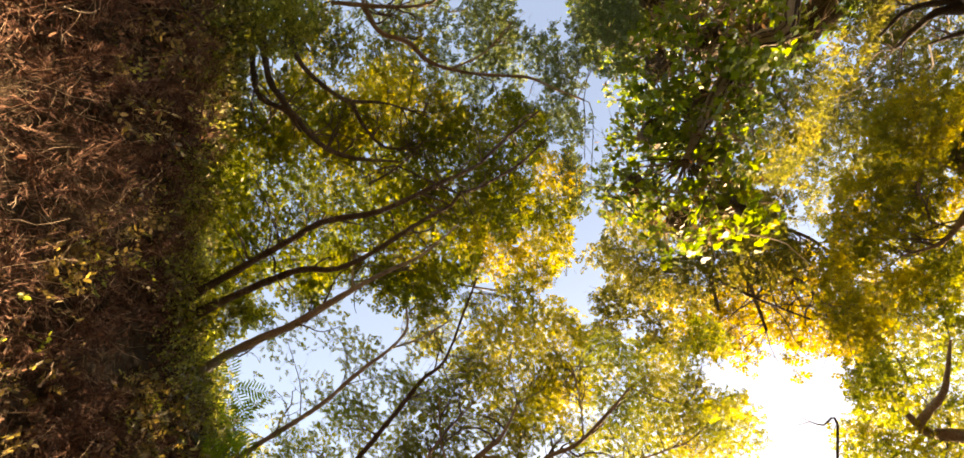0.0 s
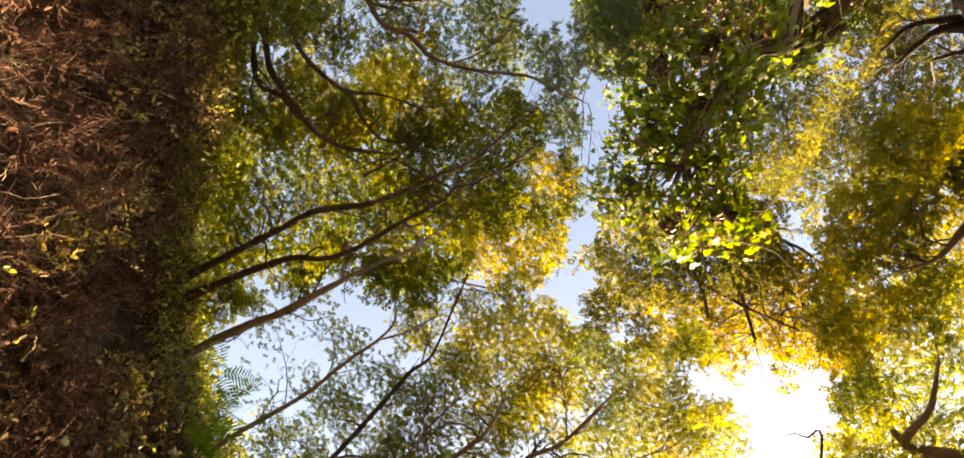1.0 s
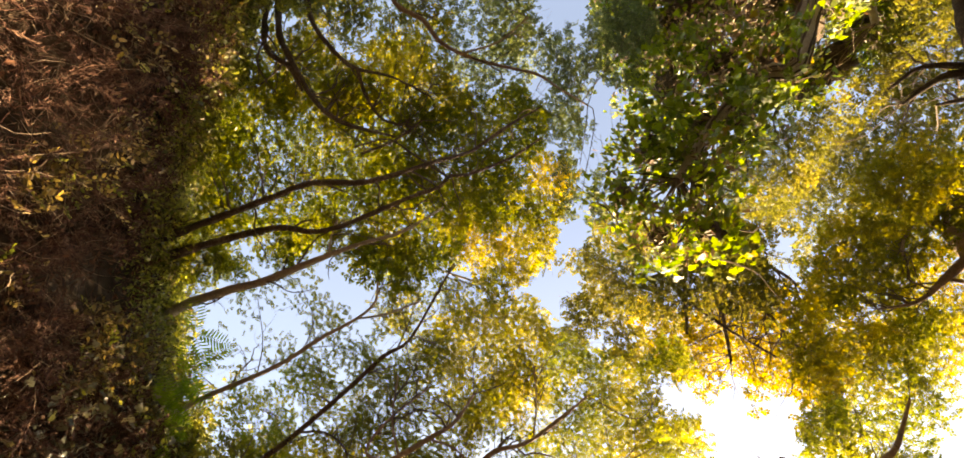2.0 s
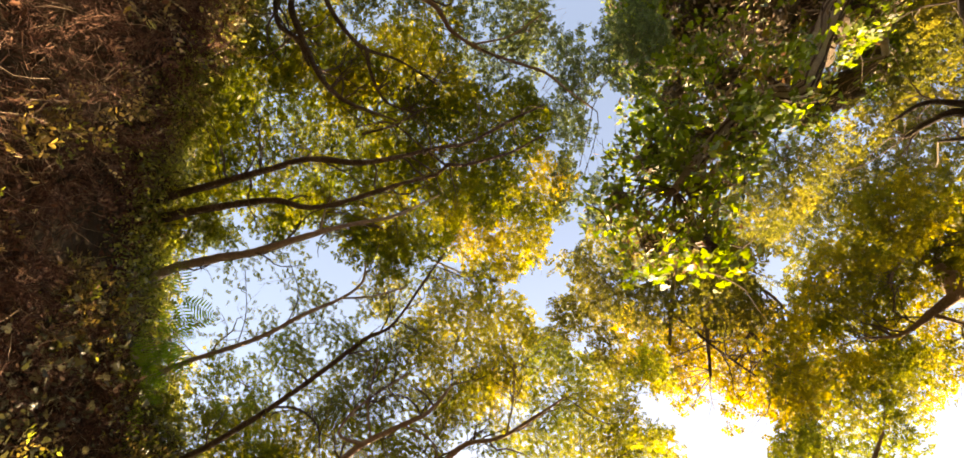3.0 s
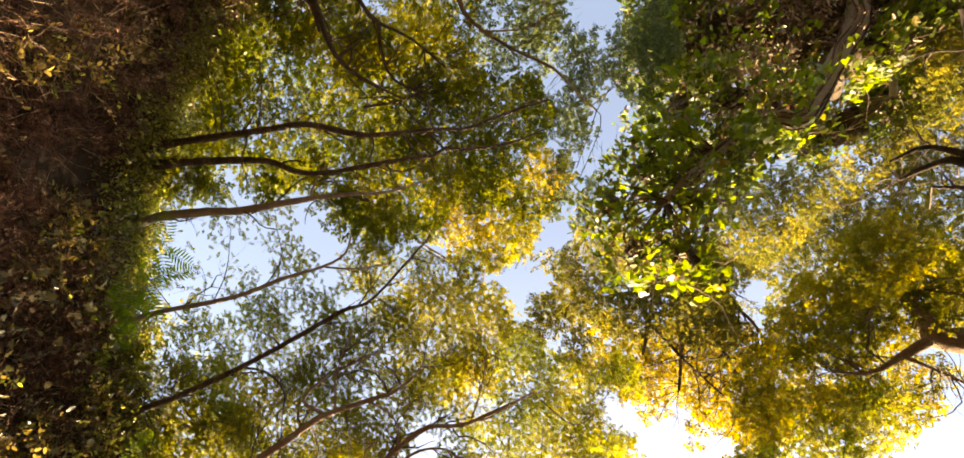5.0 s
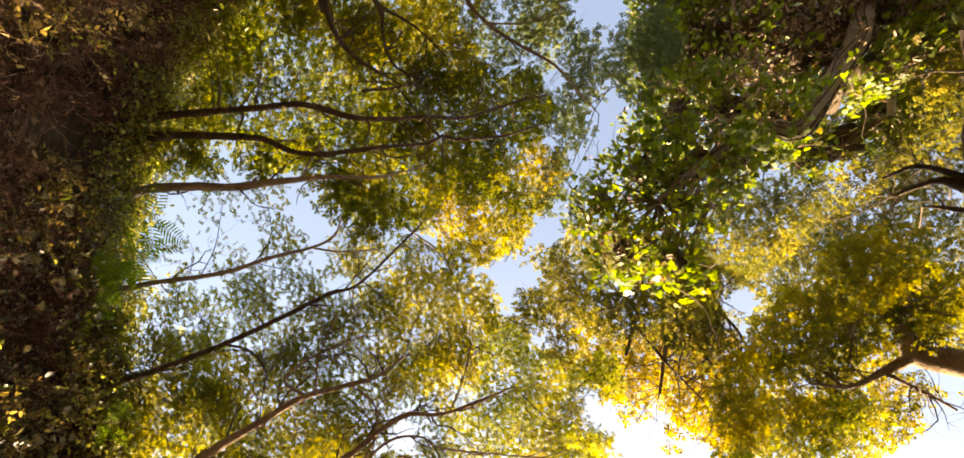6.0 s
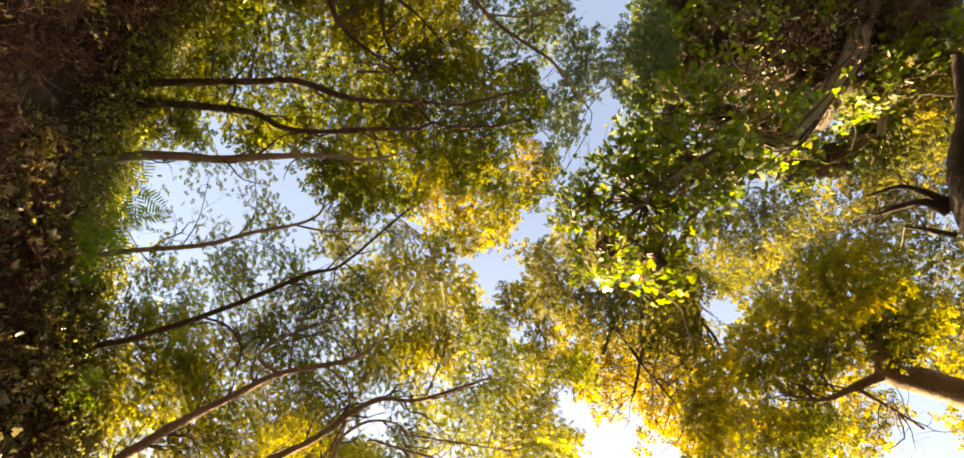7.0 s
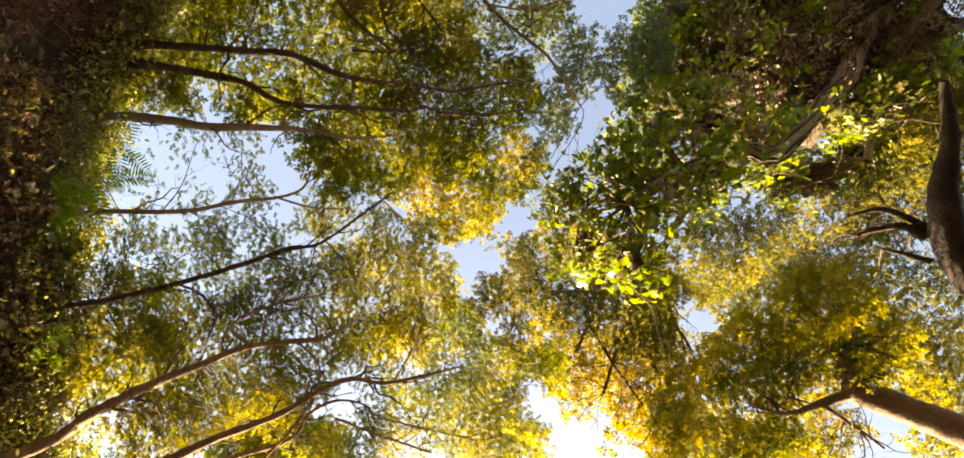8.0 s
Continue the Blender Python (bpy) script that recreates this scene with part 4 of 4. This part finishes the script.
tree('brow_tree', 'grey tree on the bank brow with dull green leaves', 'tree', [
    [(-7.6, 15.5, 9.5, 0.25), (-6.30, 11.48, 9.23, 0.198), (-5.86, 10.11, 9.77, 0.158), (-5.62, 8.97, 10.22, 0.124), (-5.58, 8.22, 10.52, 0.101), (-5.83, 7.34, 10.83, 0.073), (-6.07, 6.56, 11.07, 0.033)],
    [(-5.62, 8.97, 10.22, 0.083), (-4.59, 8.79, 10.64, 0.061), (-3.64, 8.57, 11.16, 0.033)],
    [(-5.58, 8.22, 10.52, 0.054), (-6.47, 8.03, 10.23, 0.041), (-7.17, 7.58, 10.11, 0.024)],
], BROW_CROWN + BROW_CROWN_MORE + BROW_CROWN_2, BARK_GREY, LEAF_BLUISH, 0.063, seed=35, twigs=10)

SHRUB_CROWN = [
    (-8.30, 0.16, 9.26, 0.57, 1.4), (-8.01, 0.59, 9.43, 0.53, 1.3), (-8.16, 1.32, 9.43, 0.57, 1.4), (-7.67, 1.63, 9.47, 0.46, 1.2), (-8.03, 2.09, 9.45, 0.54, 1.4),
    (-7.69, 2.45, 9.53, 0.44, 1.2), (-7.79, 2.98, 9.46, 0.54, 1.4), (-7.81, 3.59, 9.43, 0.51, 1.4), (-7.77, 4.20, 9.42, 0.49, 1.3), (-7.72, 0.13, 9.57, 0.53, 1.1),
    (-7.69, 1.15, 9.55, 0.40, 1.0), (-7.74, 4.82, 9.42, 0.46, 1.3),
]
SHRUB_CROWN_MORE = [
    (-6.14, -2.40, 9.50, 0.46, 1.6), (-6.55, -1.82, 9.50, 0.42, 1.4), (-6.79, -1.22, 9.50, 0.43, 1.4), (-5.81, -1.99, 9.50, 0.41, 1.2), (-6.92, -0.48, 9.50, 0.39, 1.4),
    (-5.26, -2.30, 9.50, 0.45, 1.5), (-7.17, 0.16, 9.50, 0.40, 1.3), (-7.27, 2.52, 9.50, 0.45, 1.5), (-6.72, 3.00, 9.50, 0.40, 1.3), (-7.90, 2.19, 9.50, 0.45, 1.4),
    (-8.20, 1.59, 9.50, 0.45, 1.4),
]
tree('brow_shrub', 'straggling olive shrub overhanging the bank brow', 'tree', [
    [(-9.4, 1.6, 10.2, 0.05), (-8.65, 1.00, 9.39, 0.048), (-8.21, 1.05, 9.40, 0.035), (-7.79, 0.98, 9.40, 0.020)],
    [(-8.43, 2.35, 9.40, 0.048), (-7.98, 2.31, 9.46, 0.035), (-7.58, 2.13, 9.45, 0.020)],
    [(-8.11, 3.45, 9.40, 0.048), (-7.74, 3.20, 9.41, 0.035), (-7.29, 3.28, 9.36, 0.020)],
], SHRUB_CROWN + SHRUB_CROWN_MORE, BARK_BROWN, LEAF_BROW, 0.063, seed=36, twigs=10)

# An added tree, out of view, that keeps the sun off the bank.
SOUTH_CROWN = [
    (-7.24, 16.52, 13.54, 2.34, 1.0), (-6.03, 16.10, 14.83, 2.34, 1.0), (-4.25, 15.77, 16.27, 2.36, 1.0), (-2.22, 15.41, 17.92, 2.42, 1.0), (0.43, 14.73, 19.46, 2.47, 0.8),
    (-5.99, 17.78, 14.39, 2.75, 1.0), (-3.76, 17.30, 15.99, 2.75, 1.0), (-1.38, 16.81, 17.72, 2.81, 1.0), (-8.50, 16.62, 12.40, 2.34, 1.0), (-6.24, 15.25, 15.66, 1.32, 0.4),
    (-7.61, 15.81, 14.19, 1.32, 0.4),
]
tree('bank_shade_tree', 'tall olive tree out of view, added to shade the bank', 'tree', [
    [(-4.5, 24.0, 10.0, 0.4), (-6.17, 18.50, 15.05, 0.354), (-4.73, 16.90, 16.08, 0.271), (-3.56, 15.63, 16.94, 0.176), (-2.87, 14.74, 17.79, 0.088)],
    [(-4.73, 16.90, 16.08, 0.181), (-6.44, 16.52, 14.91, 0.111), (-7.63, 16.23, 13.66, 0.065)],
], SOUTH_CROWN, BARK_BROWN, LEAF_OLIVE, 0.096, seed=37, twigs=10)


# Plants on the bank
def bank_cover():
    rng = np.random.default_rng(5)

    def spots(n, low, high, y0=-7, y1=15):
        y, z = rng.uniform(y0, y1, n), rng.uniform(low, high, n)
        return bank_point(y, z) + rng.normal(size=(n, 3)) * np.array([0.16, 0.05, 0.05]) + np.array([0.24, 0, 0.03])

    def scatter(name, label, category, n, low, high, size, material, outline, lift=0.5, y0=-7, y1=15, tufts=0, hollows=0.0, out=0.0):
        p = spots(n, low, high, y0, y1)
        if tufts:
            c = spots(tufts, low, high, y0, y1)
            p = c[rng.integers(tufts, size=n)] + rng.normal(size=(n, 3)) * np.array([0.17, 0.3, 0.26])
        p[:, 0] += out
        if hollows:
            keep = np.array([noise.noise(Vector(q) * 0.75) + 0.5 * noise.noise(Vector(q) * 1.9) for q in p]) > hollows - 0.32 * np.clip((p[:, 2] - 6.9) / 1.2, 0, 1) - 0.4 * np.clip((p[:, 1] - 3.5) / 3, 0, 1)
            p = p[keep]
            n = len(p)
        a = rng.normal(size=(n, 3)) + np.array([0.5, 0, -0.3])
        nr = rng.normal(size=(n, 3)) * 0.7 + np.array([1, 0, lift])
        ob = part(name, leaf_mesh(name, p, a, nr, size * rng.uniform(0.5, 1.4, n), outline), material, None, kind="stuff")
        tagged(ob, label, category)

    scatter("leaf_litter", "brown and russet dead leaves caught on the bank", "dead leaves", 36000, 5.0, 10.9, 0.075, LITTER, OVAL, hollows=0.1)
    scatter("brow_shrubs", "olive green shrub leaves along the bank's brow", "shrub", 24000, 8.2, 10.9, 0.085, LEAF_BROW, OVAL, tufts=460, out=0.25)

    scatter("bank_ivy", "grey-green trailing ivy leaves on the lower bank", "ivy", 4500, 4.5, 10.4, 0.11, LEAF_PALE, LOBED, y0=4.0, y1=15, tufts=200)

    # tussocks side by side, each of one growth: bracken, dry stalks or leafy sprigs, with dark hollows between
    fronds, sprigs, green_sprigs, dry, red = [], [], [], [], []
    for y0 in np.arange(-7.5, 14.5, 0.5):
        for z0 in np.arange(5.0, 10.7, 0.5):
            y, z = y0 + rng.uniform(-0.25, 0.25), z0 + rng.uniform(-0.25, 0.25)
            c = bank_point(np.array([y]), np.array([z]))[0]
            deep = noise.noise(Vector((y * 0.55, z * 0.55, 5.0))) + 0.4 * noise.noise(Vector((y * 1.4, z * 1.4, 9.0)))
            kind = noise.noise(Vector((y * 0.5, z * 0.6, 40.0))) + 0.25 * rng.normal()
            if deep < -0.42 and z < 9:
                continue
            c = c + np.array([0.12 + 0.3 * max(0, deep) + rng.uniform(0, 0.15), 0, 0.05])
            lush = np.clip((z - 8.1) / 1.6, 0, 1)
            if rng.random() < lush or kind > 0.32:
                for _ in range(30):
                    o = c + rng.normal(size=3) * np.array([0.1, 0.24, 0.24])
                    way = unit(rng.normal(size=3) * 0.7 + np.array([0.8, 0, 0.1]))
                    L, k = rng.uniform(0.22, 0.55), 9
                    s = np.linspace(0.15, 1, k)
                    mid = o + np.outer(s * L, way) + np.outer(s * s, [0, 0, -0.3 * L])
                    side = unit(np.cross(way, rng.normal(size=3)))
                    sign = np.where(np.arange(k) % 2, 1.0, -1.0)[:, None]
                    rows = (mid, sign * side + way * 0.7 + rng.normal(size=(k, 3)) * 0.25, np.cross(side, way) + rng.normal(size=(k, 3)) * 0.4, rng.uniform(0.045, 0.1, k))
                    (green_sprigs if rng.random() < 0.25 + 0.6 * lush else sprigs).append(rows)
                    dry.append(tube(wander(o, way, L, 0.005, rng, 0.05, 0.15), 3, rng, 0))
            else:
                for _ in range(24 if kind < 0.05 else 10):
                    o = c + rng.normal(size=3) * np.array([0.1, 0.26, 0.26])
                    way = unit(rng.normal(size=3) * 0.75 + np.array([0.55, 0, -0.45]))
                    L, k = rng.uniform(0.3, 0.75), 15
                    s = np.linspace(0.1, 1, k)
                    mid = o + np.outer(s * L, way) + np.outer(s * s, [0, 0, -0.25 * L])
                    side = unit(np.cross(way, rng.normal(size=3)))
                    for sg in (1, -1):
                        fronds.append((mid, sg * side + way * 0.5 + rng.normal(size=(k, 3)) * 0.3, np.cross(side, way) + rng.normal(size=(k, 3)) * 0.5, 0.2 * L * np.sin(np.pi * (0.15 + 0.83 * s))))
                    red.append(tube(wander(o, way, L * 1.1, 0.006, rng, 0.08, 0.15), 3, rng, 0))
            for _ in range(rng.integers(8, 20)):
                o = c + rng.normal(size=3) * np.array([0.1, 0.28, 0.28])
                way = rng.normal(size=3) * 0.8 + np.array([0.6, 0, -0.1])
                dry.append(tube(wander(o, way, rng.uniform(0.25, 0.8), rng.uniform(0.003, 0.008), rng, 0.25, 0.12), 3, rng, 0))

    def leafy(name, rows, outline, material, label, category):
        b, a, m, z = (np.concatenate([w[i] for w in rows]) for i in range(4))
        tagged(part(name, leaf_mesh(name, b, a, m, z, outline), material, None, kind="stuff"), label, category)

    def stalky(name, pieces, material, label, category):
        v, q = join(pieces)
        tagged(part(name, mesh_of(name, v, q, 4), material, None, kind="stuff"), label, category)

    leafy("dead_fronds", fronds, DRY_PINNA, RUSSET, "curled russet fronds of dead bracken on the bank", "bracken")
    leafy("bank_leaves", sprigs, OVAL, LEAF_LOW, "dull olive brown sprigs of small plants growing over the bank", "undergrowth")
    leafy("brow_sprigs", green_sprigs, OVAL, LEAF_BROW, "leafy green sprigs overhanging the bank's brow", "undergrowth")
    stalky("dry_stalks", dry, STALKS, "pale dry stalks and thin twigs tangled on the bank", "dry stalks")
    stalky("dead_bracken", red, RUSSET, "russet dead bracken stems hanging down the bank", "bracken")


bank_cover()


def fern(x, y, z, seed, fronds=9, length=0.8):
    rng = np.random.default_rng(seed)
    root = tagged(new("fern"), "bright green fern with feathered fronds on the bank", "fern", "ferns on the bank")
    root.location = (x, y, z)
    for k in range(fronds):
        ang = rng.uniform(-1.5, 1.5)
        w = np.array([0.45 * math.cos(ang), math.sin(ang), rng.uniform(-0.2, 0.9)])
        n = 14
        s = np.linspace(0, 1, n)
        L = length * rng.uniform(0.6, 1.15)
        mid = np.outer(s * L, unit(w)) + np.outer(s * s * L, [0.1, 0, -0.4])
        t = unit(np.gradient(mid, axis=0))
        side = unit(np.cross(t, [0.65, 0.15, -0.75]))
        b = np.vstack([mid[2:], mid[2:]])
        ax = np.vstack([side[2:] + t[2:] * 0.35, -side[2:] + t[2:] * 0.35])
        nr = np.tile(np.cross(side[2:], t[2:]), (2, 1)) + rng.normal(size=(2 * n - 4, 3)) * 0.12
        size = np.tile(0.24 * L * np.sin(np.pi * (0.12 + 0.86 * s[2:])) ** 0.8, 2)
        v, q = join([tube(np.c_[mid, np.linspace(0.007, 0.002, n)], 4, rng, 0), leaf_arrays(b, ax, nr, size, PINNA)])
        part("frond", mesh_of("frond", v, q, 4), LEAF_FERN, root)


for k, (x, y, z, n, size) in enumerate([(-6.62, 4.95, 8.95, 5, 0.9), (-6.72, 5.55, 8.75, 5, 0.8), (-6.85, 4.35, 9.4, 4, 0.8), (-6.75, 6.1, 8.7, 4, 0.8), (-6.55, 5.25, 8.45, 5, 0.75), (-5.74, 7.86, 8.78, 6, 0.7), (-6.85, 5.0, 9.5, 4, 0.85)]):
    fern(x, y, z, seed=40 + k, fronds=n, length=size)


# The ivy-clad tree that bows over the hollow
GREEN_LOBES = [(0.34, 0.52, 10.80, 0.50, 0.05), (0.70, -0.36, 11.40, 0.68, 0.10), (1.01, 1.00, 10.01, 0.50, 0.05), (1.67, 0.81, 9.71, 0.43, 0.03), (1.53, 0.07, 10.53, 0.57, 0.20), (1.52, -0.82, 11.23, 0.73, 0.10), (2.05, -1.18, 11.28, 0.60, 0.05), (0.87, -1.85, 12.73, 0.95, 0.20), (1.65, -2.16, 12.14, 0.90, 0.35), (2.53, -2.24, 12.31, 0.70, 0.15), (0.14, -3.15, 14.36, 1.01, 0.10), (-0.38, -4.69, 15.75, 1.16, 0.10), (3.16, -3.30, 13.27, 0.60, 0.10), (3.69, -4.13, 13.90, 0.60, 0.10), (4.22, -4.82, 14.37, 0.64, 0.10), (4.82, -5.80, 15.10, 0.79, 0.10), (4.62, -3.23, 15.28, 0.72, 0.00), (3.89, -2.58, 14.81, 0.63, 0.00), (6.02, -5.26, 16.31, 0.89, 0.00), (5.33, -4.29, 15.84, 0.82, 0.00)]
BROWN_LOBES = [(1.15, -3.85, 14.03, 1.19, 0.50), (2.41, -4.11, 14.01, 1.03, 0.70), (3.23, -5.51, 15.17, 1.10, 0.80), (2.06, -5.65, 15.45, 1.29, 0.60), (4.15, -6.51, 15.82, 1.06, 0.70), (0.40, -6.24, 16.16, 1.39, 0.40), (1.52, -7.62, 17.07, 1.52, 0.60), (3.12, -7.93, 17.13, 1.48, 0.70), (4.61, -8.17, 17.08, 1.36, 0.50), (5.79, -7.23, 16.30, 1.20, 0.20)]


def ivy_tree():
    """A trunk wrapped in lobes of ivy: each lobe a shell of overlapping leaves over stems, dead leaves and an added
    solid core that keeps it dark.
    """
    rng = np.random.default_rng(11)
    root = tagged(new("ivy_covered_tree"), "leaning tree trunk thickly clad in glossy green ivy", "tree", "trees of the hollow")
    main = [(4.8, -11.6, -0.2, 0.5), (4.4, -10.6, 6, 0.42), (3.6, -9, 12.5, 0.3), (3.35, -7.61, 16.29, 0.24), (3.31, -4.66, 14.08, 0.2), (2.97, -3.24, 12.83, 0.18), (2.73, -2.09, 11.9, 0.15), (2.26, -1.93, 11.99, 0.12), (1.62, -1, 11.42, 0.1), (1.14, 0.1, 10.79, 0.06)]
    side = [(3.6, -9.0, 12.6, 0.2), (4.0, -6.8, 15.2, 0.15), (4.5, -5.0, 15.3, 0.11), (4.9, -3.9, 15.2, 0.06)]
    root.location = main[0][:3]
    shift = np.array(main[0][:3])
    lobes = np.array(GREEN_LOBES + BROWN_LOBES)
    tall = np.ones((len(lobes), 3))
    tall[:, 2] = np.where(lobes[:, 4] == 0, 1.0, np.where(lobes[:, 1] > -0.2, 1.25, 2.2))
    lobes[:, 2] += np.where(lobes[:, 4] == 0, 1.0, lobes[:, 3] * (tall[:, 2] - 1) * 0.85)
    paths = [smooth_path(axis, 0.15) for axis in (main, side)]
    stems, green, dry, core = [], [], [], []
    i, j = np.meshgrid(np.arange(9), np.arange(16), indexing="ij")
    ring = np.stack([i * 16 + j, i * 16 + (j + 1) % 16, (i + 1) * 16 + (j + 1) % 16, (i + 1) * 16 + j], -1).reshape(-1, 4)
    for k, path in enumerate(paths):
        v, q = tube(path, 14, rng, 0.15)
        part("trunk" if k == 0 else "limb", mesh_of("trunk", v - shift, q, 4), BARK_PALE, root, smooth=True)
        t = unit(np.gradient(path[:, :3], axis=0))
        for _ in range(26 - 10 * k):
            a0, tw = rng.uniform(0, 6.28), rng.uniform(-1.5, 1.5)
            i0, i1 = int(rng.uniform(0, 0.5) * len(path)), int(rng.uniform(0.7, 1) * len(path))
            rows = []
            for i in range(i0, i1):
                a = unit(np.cross(t[i], [0.2, 0.1, 1.0]))
                b = np.cross(t[i], a)
                g = a0 + tw * i / len(path) + 0.3 * math.sin(i * 0.5)
                rows.append((*(path[i, :3] + (path[i, 3] + 0.02) * (math.cos(g) * a + math.sin(g) * b)), 0.02))
            if len(rows) > 3:
                stems.append(tube(np.array(rows), 5, rng, 0.2))
    spine = np.vstack(paths)
    bare = paths[0][(paths[0][:, 1] > -5.6) & (paths[0][:, 1] < -2.0), :3]

    def shell(k, count, reach, brown, low, high, loose):
        x, y, z, r, _ = lobes[k]
        out = unit(rng.normal(size=(count, 3)))
        lump = np.array([1 + 0.26 * noise.noise(Vector(o * 1.9 + [k, 0, 0])) + 0.14 * noise.noise(Vector(o * 4.5 + [0, k, 0])) for o in out])
        p = np.array([x, y, z]) + out * tall[k] * (r * reach * lump + rng.normal(size=count) * loose)[:, None]
        out = unit(out / tall[k])
        d = np.linalg.norm((p[:, None] - lobes[None, :, :3]) / tall[None], axis=2) - lobes[None, :, 3] * 0.82 * reach
        d[:, k] = 1
        keep = d.min(1) > 0
        off = p[:, None] - bare[None]
        ahead = off @ np.array(SUN)
        wide = np.linalg.norm(off - ahead[..., None] * np.array(SUN), axis=2)
        keep &= (np.linalg.norm(off, axis=2).min(1) > 0.34) & ~((wide < 0.26) & (ahead > 0)).any(1)
        keep &= np.array([noise.noise(Vector(q * 1.35)) + 0.5 * noise.noise(Vector(q * 3.1)) for q in p]) > (-0.2 if reach > 0.9 else -2)
        p, out = p[keep], out[keep]
        n = len(p)
        hang = np.array([0, 0, -1.0]) - out * (out @ np.array([0, 0, -1.0]))[:, None]
        a = hang * 0.8 + out * 0.35 + rng.normal(size=(n, 3)) * 0.55
        m = out * 0.7 + np.array([0.42, 0.8, -0.05]) + rng.normal(size=(n, 3)) * 0.36
        size = rng.uniform(low, high, n)
        gone = np.array([noise.noise(Vector(q * 1.7)) for q in p]) * 0.9 + rng.uniform(-0.25, 0.25, n) + 0.5 < brown + 0.12
        for pick, rows in ((~gone, green), (gone, dry)):
            if pick.any():
                rows.append((p[pick], a[pick], m[pick], size[pick]))

    for k, (x, y, z, r, brown) in enumerate(lobes):
        area = 4 * math.pi * r * r * (0.3 + 0.7 * tall[k, 2])
        old = k >= len(GREEN_LOBES)
        airy = k < 10
        shell(k, int(area * (66 if old else 112 if airy else 126)), 1.0, brown, 0.09, 0.175, 0.16 if airy else 0.09)
        if airy:
            shell(k, int(area * 12), 0.6, 0.5 + 0.5 * brown, 0.12, 0.2, 0.12)
        else:
            shell(k, int(area * (40 if old else 14)), 0.66, 0.4 + 0.6 * brown, 0.12, 0.2, 0.1)
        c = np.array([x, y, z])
        # A lumpy solid, added to stop light passing through the lobe.
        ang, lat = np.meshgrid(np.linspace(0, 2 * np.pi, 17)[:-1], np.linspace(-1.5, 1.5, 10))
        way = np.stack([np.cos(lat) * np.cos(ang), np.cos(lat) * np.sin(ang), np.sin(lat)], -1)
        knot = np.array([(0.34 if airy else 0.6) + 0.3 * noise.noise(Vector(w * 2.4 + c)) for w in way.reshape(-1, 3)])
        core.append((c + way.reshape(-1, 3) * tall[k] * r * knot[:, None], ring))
        p0 = spine[np.argmin(np.linalg.norm(spine[:, :3] - c, axis=1)), :3]
        for _ in range(14 if old else 7):
            w = c + unit(rng.normal(size=3)) * r * rng.uniform(0.5, 1.0) - p0
            stems.append(tube(wander(p0, w, np.linalg.norm(w), 0.02, rng, 0.1, 0.16), 5, rng, 0))
        for _ in range(60 if old else 10):
            o = c + unit(rng.normal(size=3)) * tall[k] * r * 0.9
            stems.append(tube(wander(o, rng.normal(size=3) * 0.6 + [0, 0.2, -0.7], rng.uniform(0.5, 1.3), rng.uniform(0.006, 0.016), rng, 0.16, 0.12), 4, rng, 0))
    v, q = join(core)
    part("dark_core", mesh_of("dark_core", v - shift, q, 4), BARK_DARK, root, "solid dark core added inside the ivy to block light", kind="stuff")
    v, q = join(stems)
    part("ivy_stem", mesh_of("ivy_stem", v - shift, q, 4), STALKS, root, "pale tangled ivy stems", kind="stuff")
    for name, rows, mat, label in (("ivy_foliage", green, LEAF_IVY, "glossy lobed ivy leaves, some turning red"), ("dry_foliage", dry, DRY_IVY, "pale brown withered ivy leaves")):
        b, a, m, s = (np.concatenate([r[i] for r in rows]) for i in range(4))
        part(name, leaf_mesh(name, b - shift, a, m, s, LANCE if rows is dry else LOBED), mat, root, label, kind="stuff")


ivy_tree()


# A bare dead sapling with a hooked tip, against the bright sky
def dead_sapling():
    rng = np.random.default_rng(77)
    rows = [(5.0, 8.6, -0.1, 0.06), (4.8, 7.9, 5, 0.05), (4.22, 6.46, 11.61, 0.03), (4.25, 5.8, 11.94, 0.026), (4.36, 5.18, 12.41, 0.022), (4.29, 5.12, 12.52, 0.02), (4.16, 5.27, 12.48, 0.017), (3.96, 5.28, 12.59, 0.011)]
    root = tagged(new("dead_sapling"), "bare dead sapling with a hooked broken tip", "sapling")
    root.location = rows[0][:3]
    shift = np.array(rows[0][:3])
    v, q = tube(smooth_path(rows, 0.1), 7, rng, 0.1)
    part("stem", mesh_of("stem", v - shift, q, 4), BARK_DARK, root, smooth=True)
    tip = np.array(rows[-1][:3])
    for k in range(3):
        w = np.array(rows[-1][:3]) - np.array(rows[-2][:3]) + rng.normal(size=3) * 0.12
        v, q = tube(wander(tip, w, 0.5 - 0.1 * k, 0.008, rng, 0.08), 4, rng, 0)
        part("twig", mesh_of("twig", v - shift, q, 4), BARK_DARK, root, smooth=True)


dead_sapling()
